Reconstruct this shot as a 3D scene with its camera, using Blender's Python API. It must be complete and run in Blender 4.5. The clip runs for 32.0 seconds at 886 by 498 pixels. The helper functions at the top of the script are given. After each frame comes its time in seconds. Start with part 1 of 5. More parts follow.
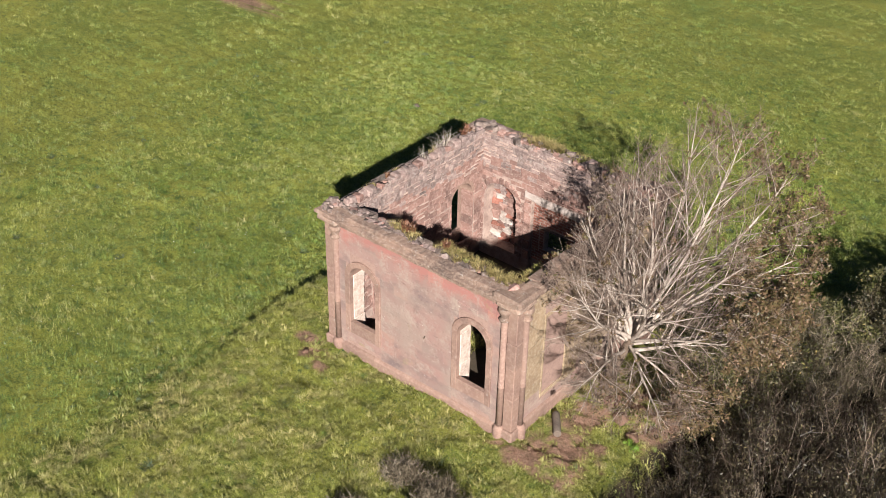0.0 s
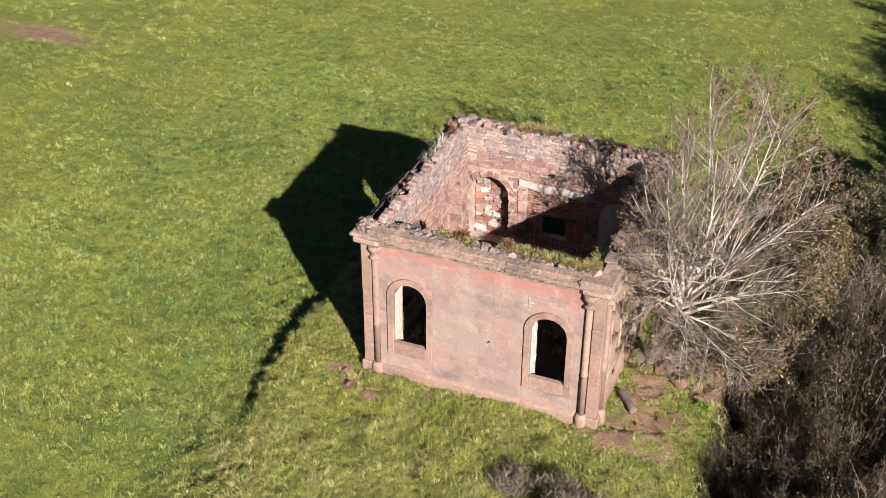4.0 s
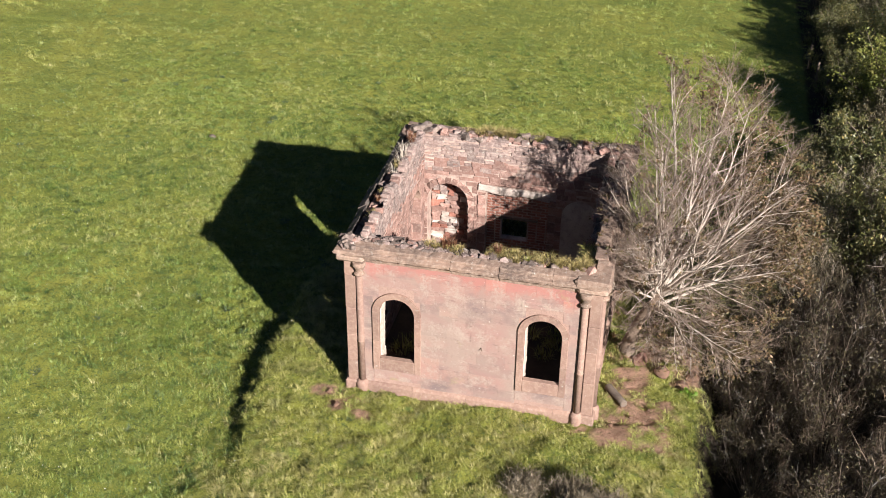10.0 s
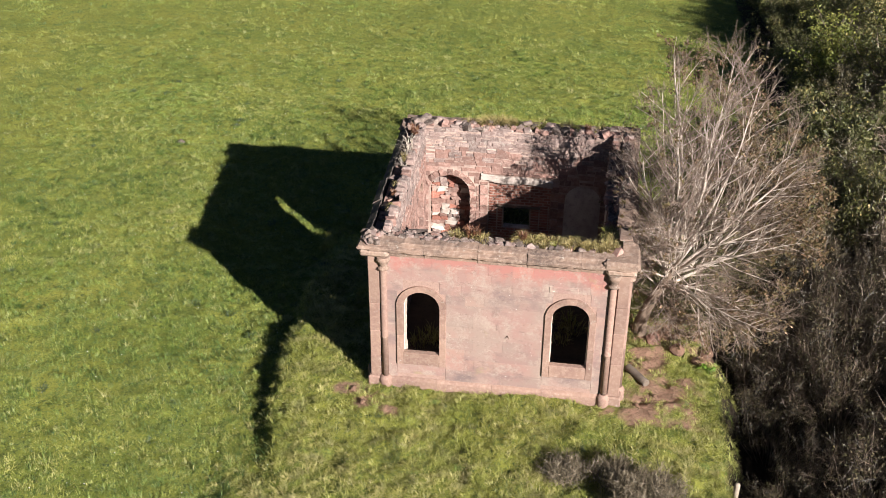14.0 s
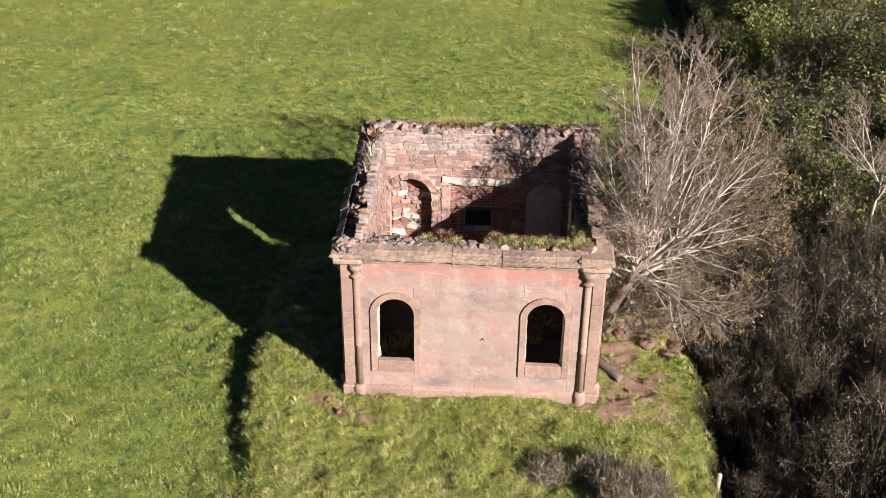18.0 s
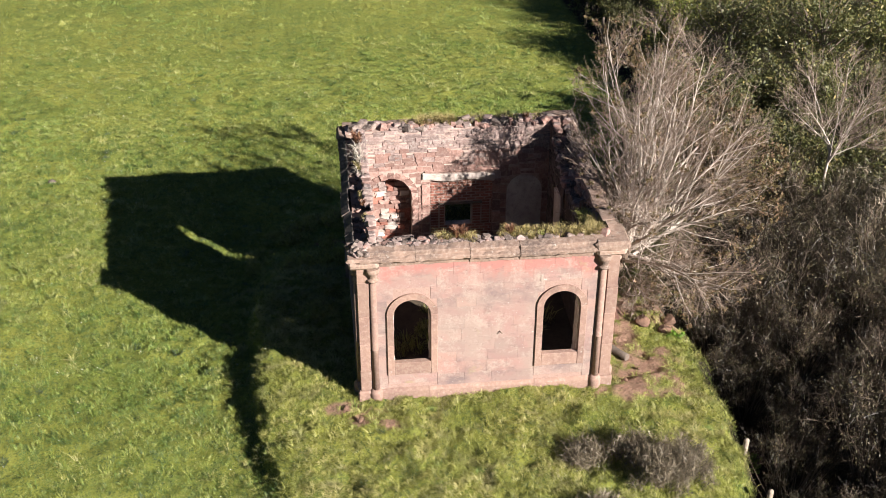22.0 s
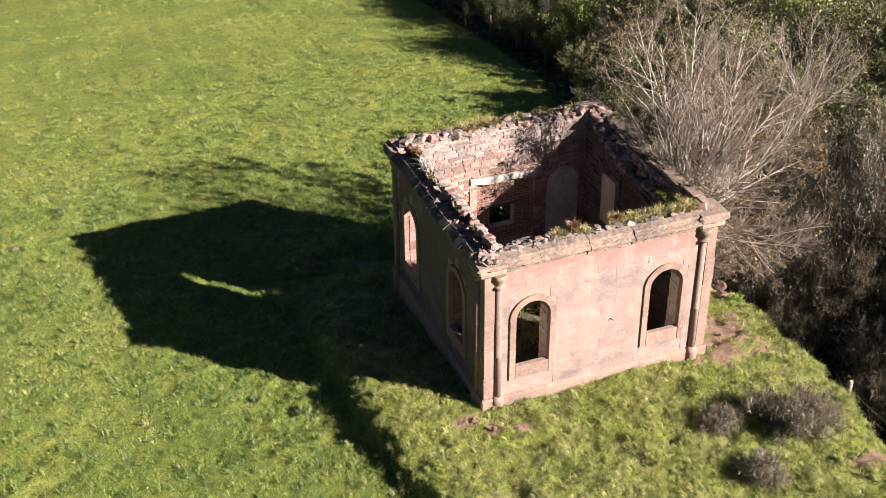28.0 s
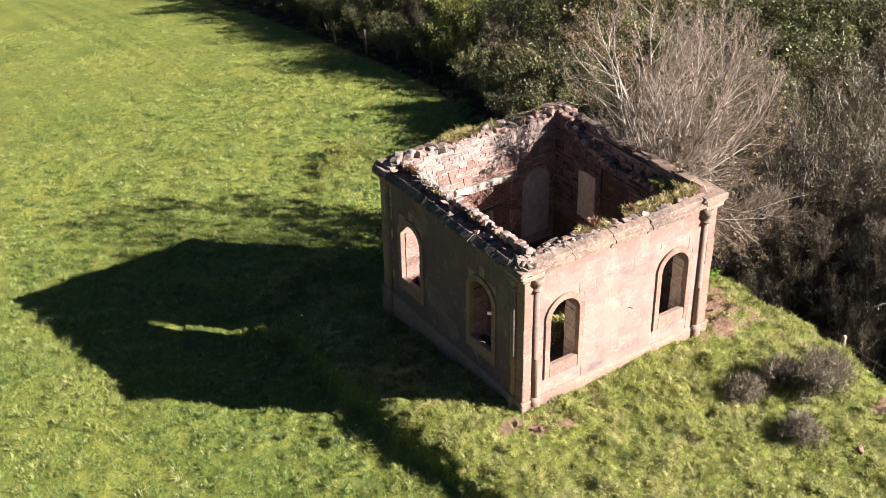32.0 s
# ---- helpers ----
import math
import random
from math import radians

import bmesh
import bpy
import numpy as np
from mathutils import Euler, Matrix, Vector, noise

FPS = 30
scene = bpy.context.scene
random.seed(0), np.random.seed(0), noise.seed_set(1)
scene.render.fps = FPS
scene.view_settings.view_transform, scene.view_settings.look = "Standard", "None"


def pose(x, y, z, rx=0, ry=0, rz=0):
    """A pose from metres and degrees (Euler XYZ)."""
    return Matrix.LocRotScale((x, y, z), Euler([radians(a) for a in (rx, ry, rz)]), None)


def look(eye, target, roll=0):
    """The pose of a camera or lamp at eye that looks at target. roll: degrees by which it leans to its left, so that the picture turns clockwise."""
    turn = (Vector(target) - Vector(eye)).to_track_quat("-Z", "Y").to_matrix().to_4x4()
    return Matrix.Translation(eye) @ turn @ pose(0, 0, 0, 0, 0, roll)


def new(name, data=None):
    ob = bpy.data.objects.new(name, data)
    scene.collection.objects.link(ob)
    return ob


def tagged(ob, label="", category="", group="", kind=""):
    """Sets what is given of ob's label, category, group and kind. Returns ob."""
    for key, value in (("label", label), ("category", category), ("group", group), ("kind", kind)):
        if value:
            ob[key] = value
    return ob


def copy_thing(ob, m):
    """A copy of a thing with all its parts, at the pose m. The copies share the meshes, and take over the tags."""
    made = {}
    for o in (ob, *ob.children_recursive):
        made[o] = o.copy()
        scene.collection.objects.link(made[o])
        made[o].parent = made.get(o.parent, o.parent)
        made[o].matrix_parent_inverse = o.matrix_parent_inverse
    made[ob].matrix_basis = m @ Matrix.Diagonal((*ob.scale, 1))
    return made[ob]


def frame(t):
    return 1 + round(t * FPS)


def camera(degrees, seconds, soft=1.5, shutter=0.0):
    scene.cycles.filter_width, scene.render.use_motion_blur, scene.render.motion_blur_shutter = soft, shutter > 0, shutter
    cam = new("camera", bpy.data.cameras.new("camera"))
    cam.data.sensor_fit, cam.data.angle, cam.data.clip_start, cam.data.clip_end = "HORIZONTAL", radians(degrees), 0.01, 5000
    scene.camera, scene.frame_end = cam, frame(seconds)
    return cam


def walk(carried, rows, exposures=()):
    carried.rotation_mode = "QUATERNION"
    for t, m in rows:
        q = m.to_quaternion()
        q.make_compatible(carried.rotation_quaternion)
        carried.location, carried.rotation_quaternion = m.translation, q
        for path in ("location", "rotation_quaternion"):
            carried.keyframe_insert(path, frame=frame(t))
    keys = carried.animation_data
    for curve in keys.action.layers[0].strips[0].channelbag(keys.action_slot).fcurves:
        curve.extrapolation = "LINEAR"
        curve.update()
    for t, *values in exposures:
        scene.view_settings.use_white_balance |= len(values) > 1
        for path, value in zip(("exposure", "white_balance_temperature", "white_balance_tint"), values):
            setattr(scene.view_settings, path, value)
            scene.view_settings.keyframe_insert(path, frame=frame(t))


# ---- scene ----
cam = camera(39.8, 32.0, 0.5)
PATH = [
    (0, (17.831, -17.117, 18.554), (16.777, -15.816, 17.459), 1.3),
    (0.5, (16.949, -17.718, 18.566), (15.934, -16.387, 17.47), 1.0),
    (1, (16.091, -18.281, 18.571), (15.119, -16.919, 17.475), 1.1),
    (1.5, (15.16, -18.809, 18.571), (14.259, -17.399, 17.475), 1.1),
    (2, (14.258, -19.246, 18.477), (13.427, -17.791, 17.384), 1.1),
    (2.5, (13.298, -19.666, 18.394), (12.524, -18.179, 17.303), 1.0),
    (4.5, (10.133, -20.625, 18.153), (9.582, -19.046, 17.057), 0.7),
    (5, (10.038, -20.675, 18.101), (9.574, -19.065, 17.009), 1.4),
    (5.5, (10.07, -20.686, 18.102), (9.685, -19.054, 17.011), 1.7),
    (6, (10.067, -20.722, 18.096), (9.732, -19.077, 17.009), 2.0),
    (6.5, (9.968, -20.754, 18.187), (9.641, -19.109, 17.097), 2.0),
    (7, (9.843, -20.728, 18.175), (9.51, -19.084, 17.086), 1.8),
    (7.5, (9.604, -20.776, 18.168), (9.265, -19.133, 17.079), 1.7),
    (8, (9.301, -20.8, 18.115), (8.955, -19.158, 17.027), 1.5),
    (8.5, (8.905, -20.868, 18.159), (8.548, -19.229, 17.069), 1.2),
    (9, (8.438, -20.956, 18.128), (8.07, -19.319, 17.039), 1.1),
    (9.5, (7.909, -21.074, 18.128), (7.53, -19.44, 17.039), 0.9),
    (10, (7.394, -21.165, 18.099), (7.024, -19.528, 17.011), 0.7),
    (10.5, (6.803, -21.279, 18.054), (6.444, -19.639, 16.967), 0.5),
    (11, (6.216, -21.41, 18.052), (5.863, -19.77, 16.965), 0.4),
    (11.5, (5.62, -21.519, 18.012), (5.271, -19.877, 16.924), 0.1),
    (12, (5.089, -21.607, 17.967), (4.76, -19.962, 16.88), 0.1),
    (12.5, (4.85, -21.642, 17.945), (4.548, -19.991, 16.856), 0.1),
    (13, (4.802, -21.664, 17.913), (4.531, -20.008, 16.824), 0.3),
    (13.5, (4.85, -21.656, 17.897), (4.611, -19.995, 16.809), 0.4),
    (14, (4.861, -21.678, 17.893), (4.645, -20.014, 16.805), 0.5),
    (14.5, (4.876, -21.665, 17.92), (4.681, -19.999, 16.831), 0.6),
    (15, (4.842, -21.653, 17.894), (4.667, -19.984, 16.806), 0.7),
    (15.5, (4.773, -21.684, 17.881), (4.618, -20.011, 16.795), 0.8),
    (17.5, (4.036, -21.608, 17.846), (3.933, -19.931, 16.76), 0.6),
    (18, (3.661, -21.608, 17.854), (3.579, -19.93, 16.768), 0.5),
    (18.5, (3.235, -21.606, 17.819), (3.179, -19.926, 16.734), 0.5),
    (19, (2.779, -21.597, 17.839), (2.748, -19.918, 16.753), 0.3),
    (19.5, (2.311, -21.626, 17.807), (2.3, -19.945, 16.722), 0.3),
    (20, (1.797, -21.598, 17.822), (1.808, -19.919, 16.736), 0.3),
    (20.5, (1.276, -21.548, 17.767), (1.309, -19.869, 16.682), 0.2),
    (21, (0.83, -21.522, 17.751), (0.911, -19.844, 16.665), 0.3),
    (21.5, (0.364, -21.468, 17.745), (0.507, -19.795, 16.658), 0.2),
    (22, (-0.112, -21.351, 17.674), (0.072, -19.681, 16.588), 0.2),
    (22.5, (-0.665, -21.241, 17.627), (-0.453, -19.575, 16.542), 0.0),
    (23, (-1.255, -21.148, 17.576), (-1.016, -19.484, 16.493), 0.0),
    (23.5, (-1.907, -21.051, 17.546), (-1.643, -19.39, 16.465), -0.1),
    (24, (-2.517, -20.923, 17.574), (-2.231, -19.266, 16.492), -0.2),
    (24.5, (-3.125, -20.794, 17.548), (-2.816, -19.14, 16.467), -0.4),
    (26.5, (-5.947, -20.196, 17.487), (-5.442, -18.584, 16.416), -0.3),
    (27, (-6.607, -19.998, 17.514), (-6.069, -18.397, 16.444), -0.3),
    (27.5, (-7.29, -19.792, 17.526), (-6.72, -18.2, 16.458), -0.5),
    (28, (-7.935, -19.528, 17.603), (-7.334, -17.95, 16.532), -0.6),
    (28.5, (-8.578, -19.276, 17.574), (-7.938, -17.711, 16.505), -0.6),
    (29, (-9.122, -19.009, 17.597), (-8.441, -17.463, 16.527), -0.8),
    (29.5, (-9.715, -18.707, 17.616), (-8.994, -17.179, 16.545), -0.9),
    (30, (-10.364, -18.431, 17.656), (-9.613, -16.916, 16.587), -0.9),
    (30.5, (-11.099, -18.133, 17.679), (-10.316, -16.632, 16.614), -0.9),
    (31, (-11.645, -17.8, 17.778), (-10.824, -16.322, 16.71), -1.1),
    (31.5, (-12.231, -17.525, 17.807), (-11.357, -16.074, 16.744), -1.1),
    (32, (-12.874, -17.194, 17.86), (-11.946, -15.775, 16.799), -1.1),
]
EXPOSURE = [(0, 1.27, 6450, 13), (6, 1.56, 6450, 13), (9, 1.55, 6450, 13), (13, 1.52, 6450, 13), (20, 1.68, 6450, 13), (24, 1.80, 6450, 13), (30, 2.08, 6450, 13), (32, 2.18, 6450, 13)]
walk(cam, [(t, look(eye, target, roll)) for t, eye, target, roll in PATH], EXPOSURE)

# ---- world, sun and exposure ----
SUN_EL, SUN_AZ = radians(27.2), radians(-47.6)
sun_dir = Vector((math.cos(SUN_EL) * math.cos(SUN_AZ), math.cos(SUN_EL) * math.sin(SUN_AZ), math.sin(SUN_EL)))
world = bpy.data.worlds.new("sky")
scene.world = world
world.use_nodes = True
wn = world.node_tree.nodes
sky = wn.new("ShaderNodeTexSky")
sky.sky_type, sky.sun_disc, sky.ozone_density = "NISHITA", False, 6.0
sky.sun_elevation, sky.sun_rotation = SUN_EL, math.pi / 2 - SUN_AZ
world.node_tree.links.new(sky.outputs[0], wn["Background"].inputs[0])
wn["Background"].inputs[1].default_value = 0.014
sun = new("sun", bpy.data.lights.new("sun", "SUN"))
sun.data.energy, sun.data.angle, sun.data.color = 5.0, radians(0.53), (1.0, 0.945, 0.865)
sun.matrix_world = look(sun_dir * 100, (0, 0, 0))


# ---- materials ----
def material(name, rough=0.9, spec=0.25):
    m = bpy.data.materials.new(name)
    m.use_nodes = True
    b = m.node_tree.nodes["Principled BSDF"]
    b.inputs["Roughness"].default_value = rough
    b.inputs["Specular IOR Level"].default_value = spec
    return m, m.node_tree.nodes, m.node_tree.links, b


def noise_node(n, l, scale, detail=5, rough=0.6, stretch=None):
    pos = n.new("ShaderNodeNewGeometry").outputs["Position"]
    if stretch:
        mp = n.new("ShaderNodeMapping")
        mp.inputs["Scale"].default_value = stretch
        l.new(pos, mp.inputs["Vector"])
        pos = mp.outputs[0]
    t = n.new("ShaderNodeTexNoise")
    t.inputs["Scale"].default_value, t.inputs["Detail"].default_value, t.inputs["Roughness"].default_value = scale, detail, rough
    l.new(pos, t.inputs["Vector"])
    return t.outputs["Fac"]


def ramp(n, l, fac, stops):
    r = n.new("ShaderNodeValToRGB")
    while len(r.color_ramp.elements) < len(stops):
        r.color_ramp.elements.new(0.5)
    for e, (p, c) in zip(r.color_ramp.elements, stops):
        e.position, e.color = p, (*c, 1) if len(c) == 3 else c
    l.new(fac, r.inputs[0])
    return r.outputs[0]


def mix(n, l, fac, a, b, mode="MIX"):
    x = n.new("ShaderNodeMix")
    x.data_type, x.blend_type = "RGBA", mode
    for s, v in ((x.inputs[0], fac), (x.inputs[6], a), (x.inputs[7], b)):
        if isinstance(v, bpy.types.NodeSocket):
            l.new(v, s)
        else:
            s.default_value = v if isinstance(v, float) else (*v, 1)
    return x.outputs[2]


def bump(n, l, b, height, strength=0.5, dist=0.02):
    x = n.new("ShaderNodeBump")
    x.inputs["Strength"].default_value, x.inputs["Distance"].default_value = strength, dist
    l.new(height, x.inputs["Height"])
    l.new(x.outputs[0], b.inputs["Normal"])


def step(n, l, fac, lo, hi):
    r = n.new("ShaderNodeMapRange")
    r.inputs["From Min"].default_value, r.inputs["From Max"].default_value = lo, hi
    l.new(fac, r.inputs["Value"])
    return r.outputs[0]


def stone(name, base, dark, pale, lichen=0.15, vary=0.25, grain=14.0):
    """Weathered stone: two tones in broad patches, pale lichen spots, grain and a shift from piece to piece."""
    m, n, l, b = material(name, 0.92, 0.2)
    c = mix(n, l, step(n, l, noise_node(n, l, 1.3, 6, 0.65), 0.38, 0.62), base, dark)
    c = mix(n, l, step(n, l, noise_node(n, l, grain, 6, 0.7), 0.45, 0.75), c, pale)
    info = n.new("ShaderNodeObjectInfo").outputs["Random"]
    shade = ramp(n, l, info, [(0.0, (1 - vary,) * 3), (0.5, (1.0, 1 - vary * 0.15, 1 - vary * 0.2)), (1.0, (1 + vary * 0.6, 1 + vary * 0.55, 1 + vary * 0.5))])
    c = mix(n, l, 1.0, c, shade, "MULTIPLY")
    spots = step(n, l, noise_node(n, l, 9.0, 8, 0.75), 0.66 - lichen * 0.3, 0.72)
    c = mix(n, l, spots, c, (0.34, 0.315, 0.28))
    l.new(c, b.inputs["Base Color"])
    bump(n, l, b, noise_node(n, l, 30.0, 8, 0.7), 0.6, 0.015)
    return m


def facade_material(name="facade_stone", shade_tint=False):
    m, n, l, b = material(name, 0.9, 0.2)
    pos = n.new("ShaderNodeNewGeometry").outputs["Position"]
    sep = n.new("ShaderNodeSeparateXYZ")
    l.new(pos, sep.inputs[0])
    z = sep.outputs["Z"]
    buff, rose, mauve, red = (0.24, 0.178, 0.152), (0.248, 0.157, 0.138), (0.158, 0.117, 0.111), (0.285, 0.133, 0.115)
    c = mix(n, l, step(n, l, noise_node(n, l, 0.9, 6, 0.65), 0.42, 0.60), buff, rose)
    c = mix(n, l, step(n, l, noise_node(n, l, 0.8, 9, 0.74, (0.8, 0.8, 1.3)), 0.52, 0.66), c, mauve)
    # fresher red surface where the finish has scaled off under the cornice
    add = n.new("ShaderNodeMath")
    add.operation = "ADD"
    l.new(step(n, l, z, 1.7, 3.8), add.inputs[0])
    l.new(noise_node(n, l, 1.1, 9, 0.72), add.inputs[1])
    c = mix(n, l, step(n, l, add.outputs[0], 1.14, 1.30), c, red)
    info = n.new("ShaderNodeObjectInfo").outputs["Random"]
    c = mix(n, l, 1.0, c, ramp(n, l, info, [(0.0, (0.86, 0.88, 0.9)), (0.3, (0.97, 0.97, 0.97)), (0.7, (1, 1, 1)), (1.0, (1.08, 1.02, 0.99))]), "MULTIPLY")
    # grey film of lichen, bedding streaks, soot, moss, white specks
    c = mix(n, l, step(n, l, noise_node(n, l, 1.9, 10, 0.82), 0.50, 0.62), c, (0.285, 0.225, 0.19))
    c = mix(n, l, step(n, l, noise_node(n, l, 2.6, 9, 0.8, (0.7, 0.7, 3.0)), 0.56, 0.70), c, (0.32, 0.26, 0.22))
    c = mix(n, l, step(n, l, noise_node(n, l, 3.1, 9, 0.8, (0.7, 0.7, 3.5)), 0.56, 0.68), c, (0.14, 0.096, 0.088))
    c = mix(n, l, step(n, l, noise_node(n, l, 7.5, 9, 0.82), 0.56, 0.66), c, (0.15, 0.104, 0.094))
    c = mix(n, l, step(n, l, noise_node(n, l, 2.6, 7, 0.7, (1, 1, 0.3)), 0.60, 0.76), c, (0.13, 0.09, 0.08))
    c = mix(n, l, step(n, l, noise_node(n, l, 1.1, 6, 0.7), 0.62, 0.76), c, (0.235, 0.19, 0.11))
    c = mix(n, l, step(n, l, noise_node(n, l, 11.0, 6, 0.7), 0.655, 0.69), c, (0.48, 0.44, 0.39))
    if shade_tint:
        # dark grey-mauve tint standing in for the side wall's shade, whitish lichen in drips
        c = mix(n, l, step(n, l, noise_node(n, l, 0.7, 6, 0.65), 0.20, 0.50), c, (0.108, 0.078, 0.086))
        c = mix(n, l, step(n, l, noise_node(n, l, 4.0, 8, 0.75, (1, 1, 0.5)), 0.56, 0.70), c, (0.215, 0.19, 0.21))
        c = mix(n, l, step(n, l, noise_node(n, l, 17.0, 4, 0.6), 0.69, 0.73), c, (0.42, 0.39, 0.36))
    l.new(c, b.inputs["Base Color"])
    bump(n, l, b, noise_node(n, l, 22.0, 8, 0.7), 0.5, 0.012)
    return m


def blade_material(name, stops, thin=0.35, patch=None, grainy=None, dry=None):
    """Leaves and blades: each takes its hue from its own tone, and broad patches shift it."""
    m, n, l, b = material(name, 0.5, 0.5)
    at = n.new("ShaderNodeAttribute")
    at.attribute_name = "tone"
    c = ramp(n, l, at.outputs["Fac"], stops)
    if patch:
        c = mix(n, l, step(n, l, noise_node(n, l, patch[0], 4, 0.6), 0.42, 0.62), c, mix(n, l, 1.0, c, patch[1], "MULTIPLY"))
    if grainy:
        c = mix(n, l, step(n, l, noise_node(n, l, grainy[0], 3, 0.6), 0.5, 0.66), c, mix(n, l, 1.0, c, grainy[1], "MULTIPLY"))
    if dry:
        for scale, colour, lo in dry:
            c = mix(n, l, step(n, l, noise_node(n, l, scale, 6, 0.7), lo, lo + 0.3), c, colour)
    l.new(c, b.inputs["Base Color"])
    tr = n.new("ShaderNodeBsdfTranslucent")
    l.new(c, tr.inputs[0])
    ms = n.new("ShaderNodeMixShader")
    ms.inputs[0].default_value = thin
    out = n["Material Output"]
    l.new(b.outputs[0], ms.inputs[1])
    l.new(tr.outputs[0], ms.inputs[2])
    l.new(ms.outputs[0], out.inputs[0])
    return m


def plain(name, a, c2, scale=8.0, rough=0.9, bumpy=0.5, stretch=None):
    m, n, l, b = material(name, rough, 0.2)
    c = mix(n, l, step(n, l, noise_node(n, l, scale, 7, 0.7, stretch), 0.35, 0.65), a, c2)
    c = mix(n, l, step(n, l, noise_node(n, l, scale * 5, 5, 0.7), 0.5, 0.8), c, mix(n, l, 1.0, c, (0.55, 0.55, 0.55), "MULTIPLY"))
    l.new(c, b.inputs["Base Color"])
    bump(n, l, b, noise_node(n, l, scale * 4, 7, 0.7, stretch), bumpy, 0.02)
    return m


M_FACADE = facade_material()
M_SIDE_SHADE = facade_material("shade_tinted_lichened_stone", True)
M_TRIM = stone("buff_trim_stone", (0.235, 0.155, 0.122), (0.185, 0.118, 0.098), (0.29, 0.21, 0.17), 0.17, 0.14)
M_CORNICE = stone("weathered_cornice_stone", (0.225, 0.155, 0.12), (0.105, 0.078, 0.066), (0.30, 0.235, 0.19), 0.26, 0.22)
# dark cornice copy: the grazing shade of the left cornice is in its colour
M_CORNICE_SHADE = stone("shade_darkened_cornice_stone", (0.11, 0.088, 0.078), (0.05, 0.042, 0.039), (0.20, 0.175, 0.16), 0.25, 0.2)
M_OCHRE = stone("ochre_lichened_stone", (0.30, 0.225, 0.145), (0.21, 0.15, 0.10), (0.36, 0.30, 0.215), 0.25, 0.14)
M_RUBBLE = stone("red_rubble_stone", (0.25, 0.148, 0.123), (0.17, 0.107, 0.092), (0.34, 0.245, 0.212), 0.17, 0.26)
M_GREY = stone("grey_topped_stone", (0.235, 0.17, 0.152), (0.15, 0.115, 0.108), (0.35, 0.29, 0.262), 0.38, 0.30)
M_LOOSE = stone("loose_core_stone", (0.145, 0.112, 0.096), (0.075, 0.06, 0.053), (0.25, 0.215, 0.195), 0.3, 0.45)
# darker rubble copy for the sunless inner faces, their shade put into the colour
M_SHADE_RUBBLE = stone("shade_darkened_rubble", (0.105, 0.078, 0.07), (0.055, 0.045, 0.042), (0.17, 0.14, 0.125), 0.12, 0.3)
M_BRICK = stone("old_red_brick", (0.27, 0.115, 0.085), (0.20, 0.088, 0.068), (0.34, 0.20, 0.16), 0.02, 0.28, 25.0)
M_MORTAR = plain("lime_mortar", (0.40, 0.31, 0.265), (0.235, 0.165, 0.14), 2.5)
M_JOINT = plain("stone_joint", (0.24, 0.16, 0.135), (0.30, 0.205, 0.17), 6.0)
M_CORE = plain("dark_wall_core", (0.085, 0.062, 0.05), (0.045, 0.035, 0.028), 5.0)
M_PLASTER = plain("old_white_plaster", (0.50, 0.45, 0.41), (0.33, 0.275, 0.24), 2.2)
M_LIMED = plain("limewashed_stone", (0.54, 0.46, 0.40), (0.34, 0.255, 0.21), 7.0)
M_WHITEWOOD = plain("bleached_lintel", (0.46, 0.40, 0.36), (0.27, 0.22, 0.195), 4.0, 0.85, 0.8, (0.5, 1, 1.5))
M_WOOD = plain("grey_weathered_wood", (0.16, 0.13, 0.105), (0.09, 0.073, 0.062), 6.0, 0.85, 0.6, (0.3, 1, 1))
M_POST = plain("pale_fence_wood", (0.33, 0.285, 0.225), (0.21, 0.17, 0.135), 8.0)
M_WIRE = plain("rusty_wire", (0.10, 0.08, 0.07), (0.16, 0.11, 0.08), 20.0)
M_BARK = plain("pale_smooth_bark", (0.47, 0.41, 0.355), (0.29, 0.24, 0.20), 6.0)
M_TRUNK = plain("brown_trunk_bark", (0.22, 0.165, 0.125), (0.11, 0.08, 0.06), 6.0, 0.9, 0.8)
M_TWIG = plain("grey_brown_twig", (0.29, 0.225, 0.185), (0.15, 0.108, 0.084), 2.0)
M_STEM = plain("scrub_stem", (0.17, 0.135, 0.105), (0.11, 0.085, 0.07), 4.0)
M_SLAB = plain("red_sandstone_slab", (0.25, 0.135, 0.105), (0.18, 0.10, 0.08), 3.0)
M_BOULDER = plain("brown_boulder", (0.17, 0.10, 0.07), (0.10, 0.062, 0.045), 4.0, 0.95, 0.9)
M_FIELDSTONE = plain("dark_field_stone", (0.14, 0.11, 0.09), (0.09, 0.075, 0.06), 8.0)

M_FIELD = blade_material("field_grass", [(0.0, (0.056, 0.095, 0.03)), (0.3, (0.162, 0.215, 0.044)), (0.55, (0.265, 0.30, 0.058)), (0.85, (0.375, 0.37, 0.09)), (1.0, (0.44, 0.42, 0.16))], 0.3, (0.16, (0.74, 0.92, 0.80)), (2.2, (0.72, 0.83, 0.85)), [(0.8, (0.33, 0.32, 0.11), 0.58), (2.7, (0.10, 0.135, 0.06), 0.55)])
M_COARSE = blade_material("coarse_pasture_grass", [(0.0, (0.05, 0.095, 0.028)), (0.35, (0.15, 0.205, 0.042)), (0.7, (0.27, 0.31, 0.075)), (1.0, (0.45, 0.42, 0.18))], 0.3, (0.5, (0.80, 0.92, 0.75)), (2.6, (0.72, 0.80, 0.80)))
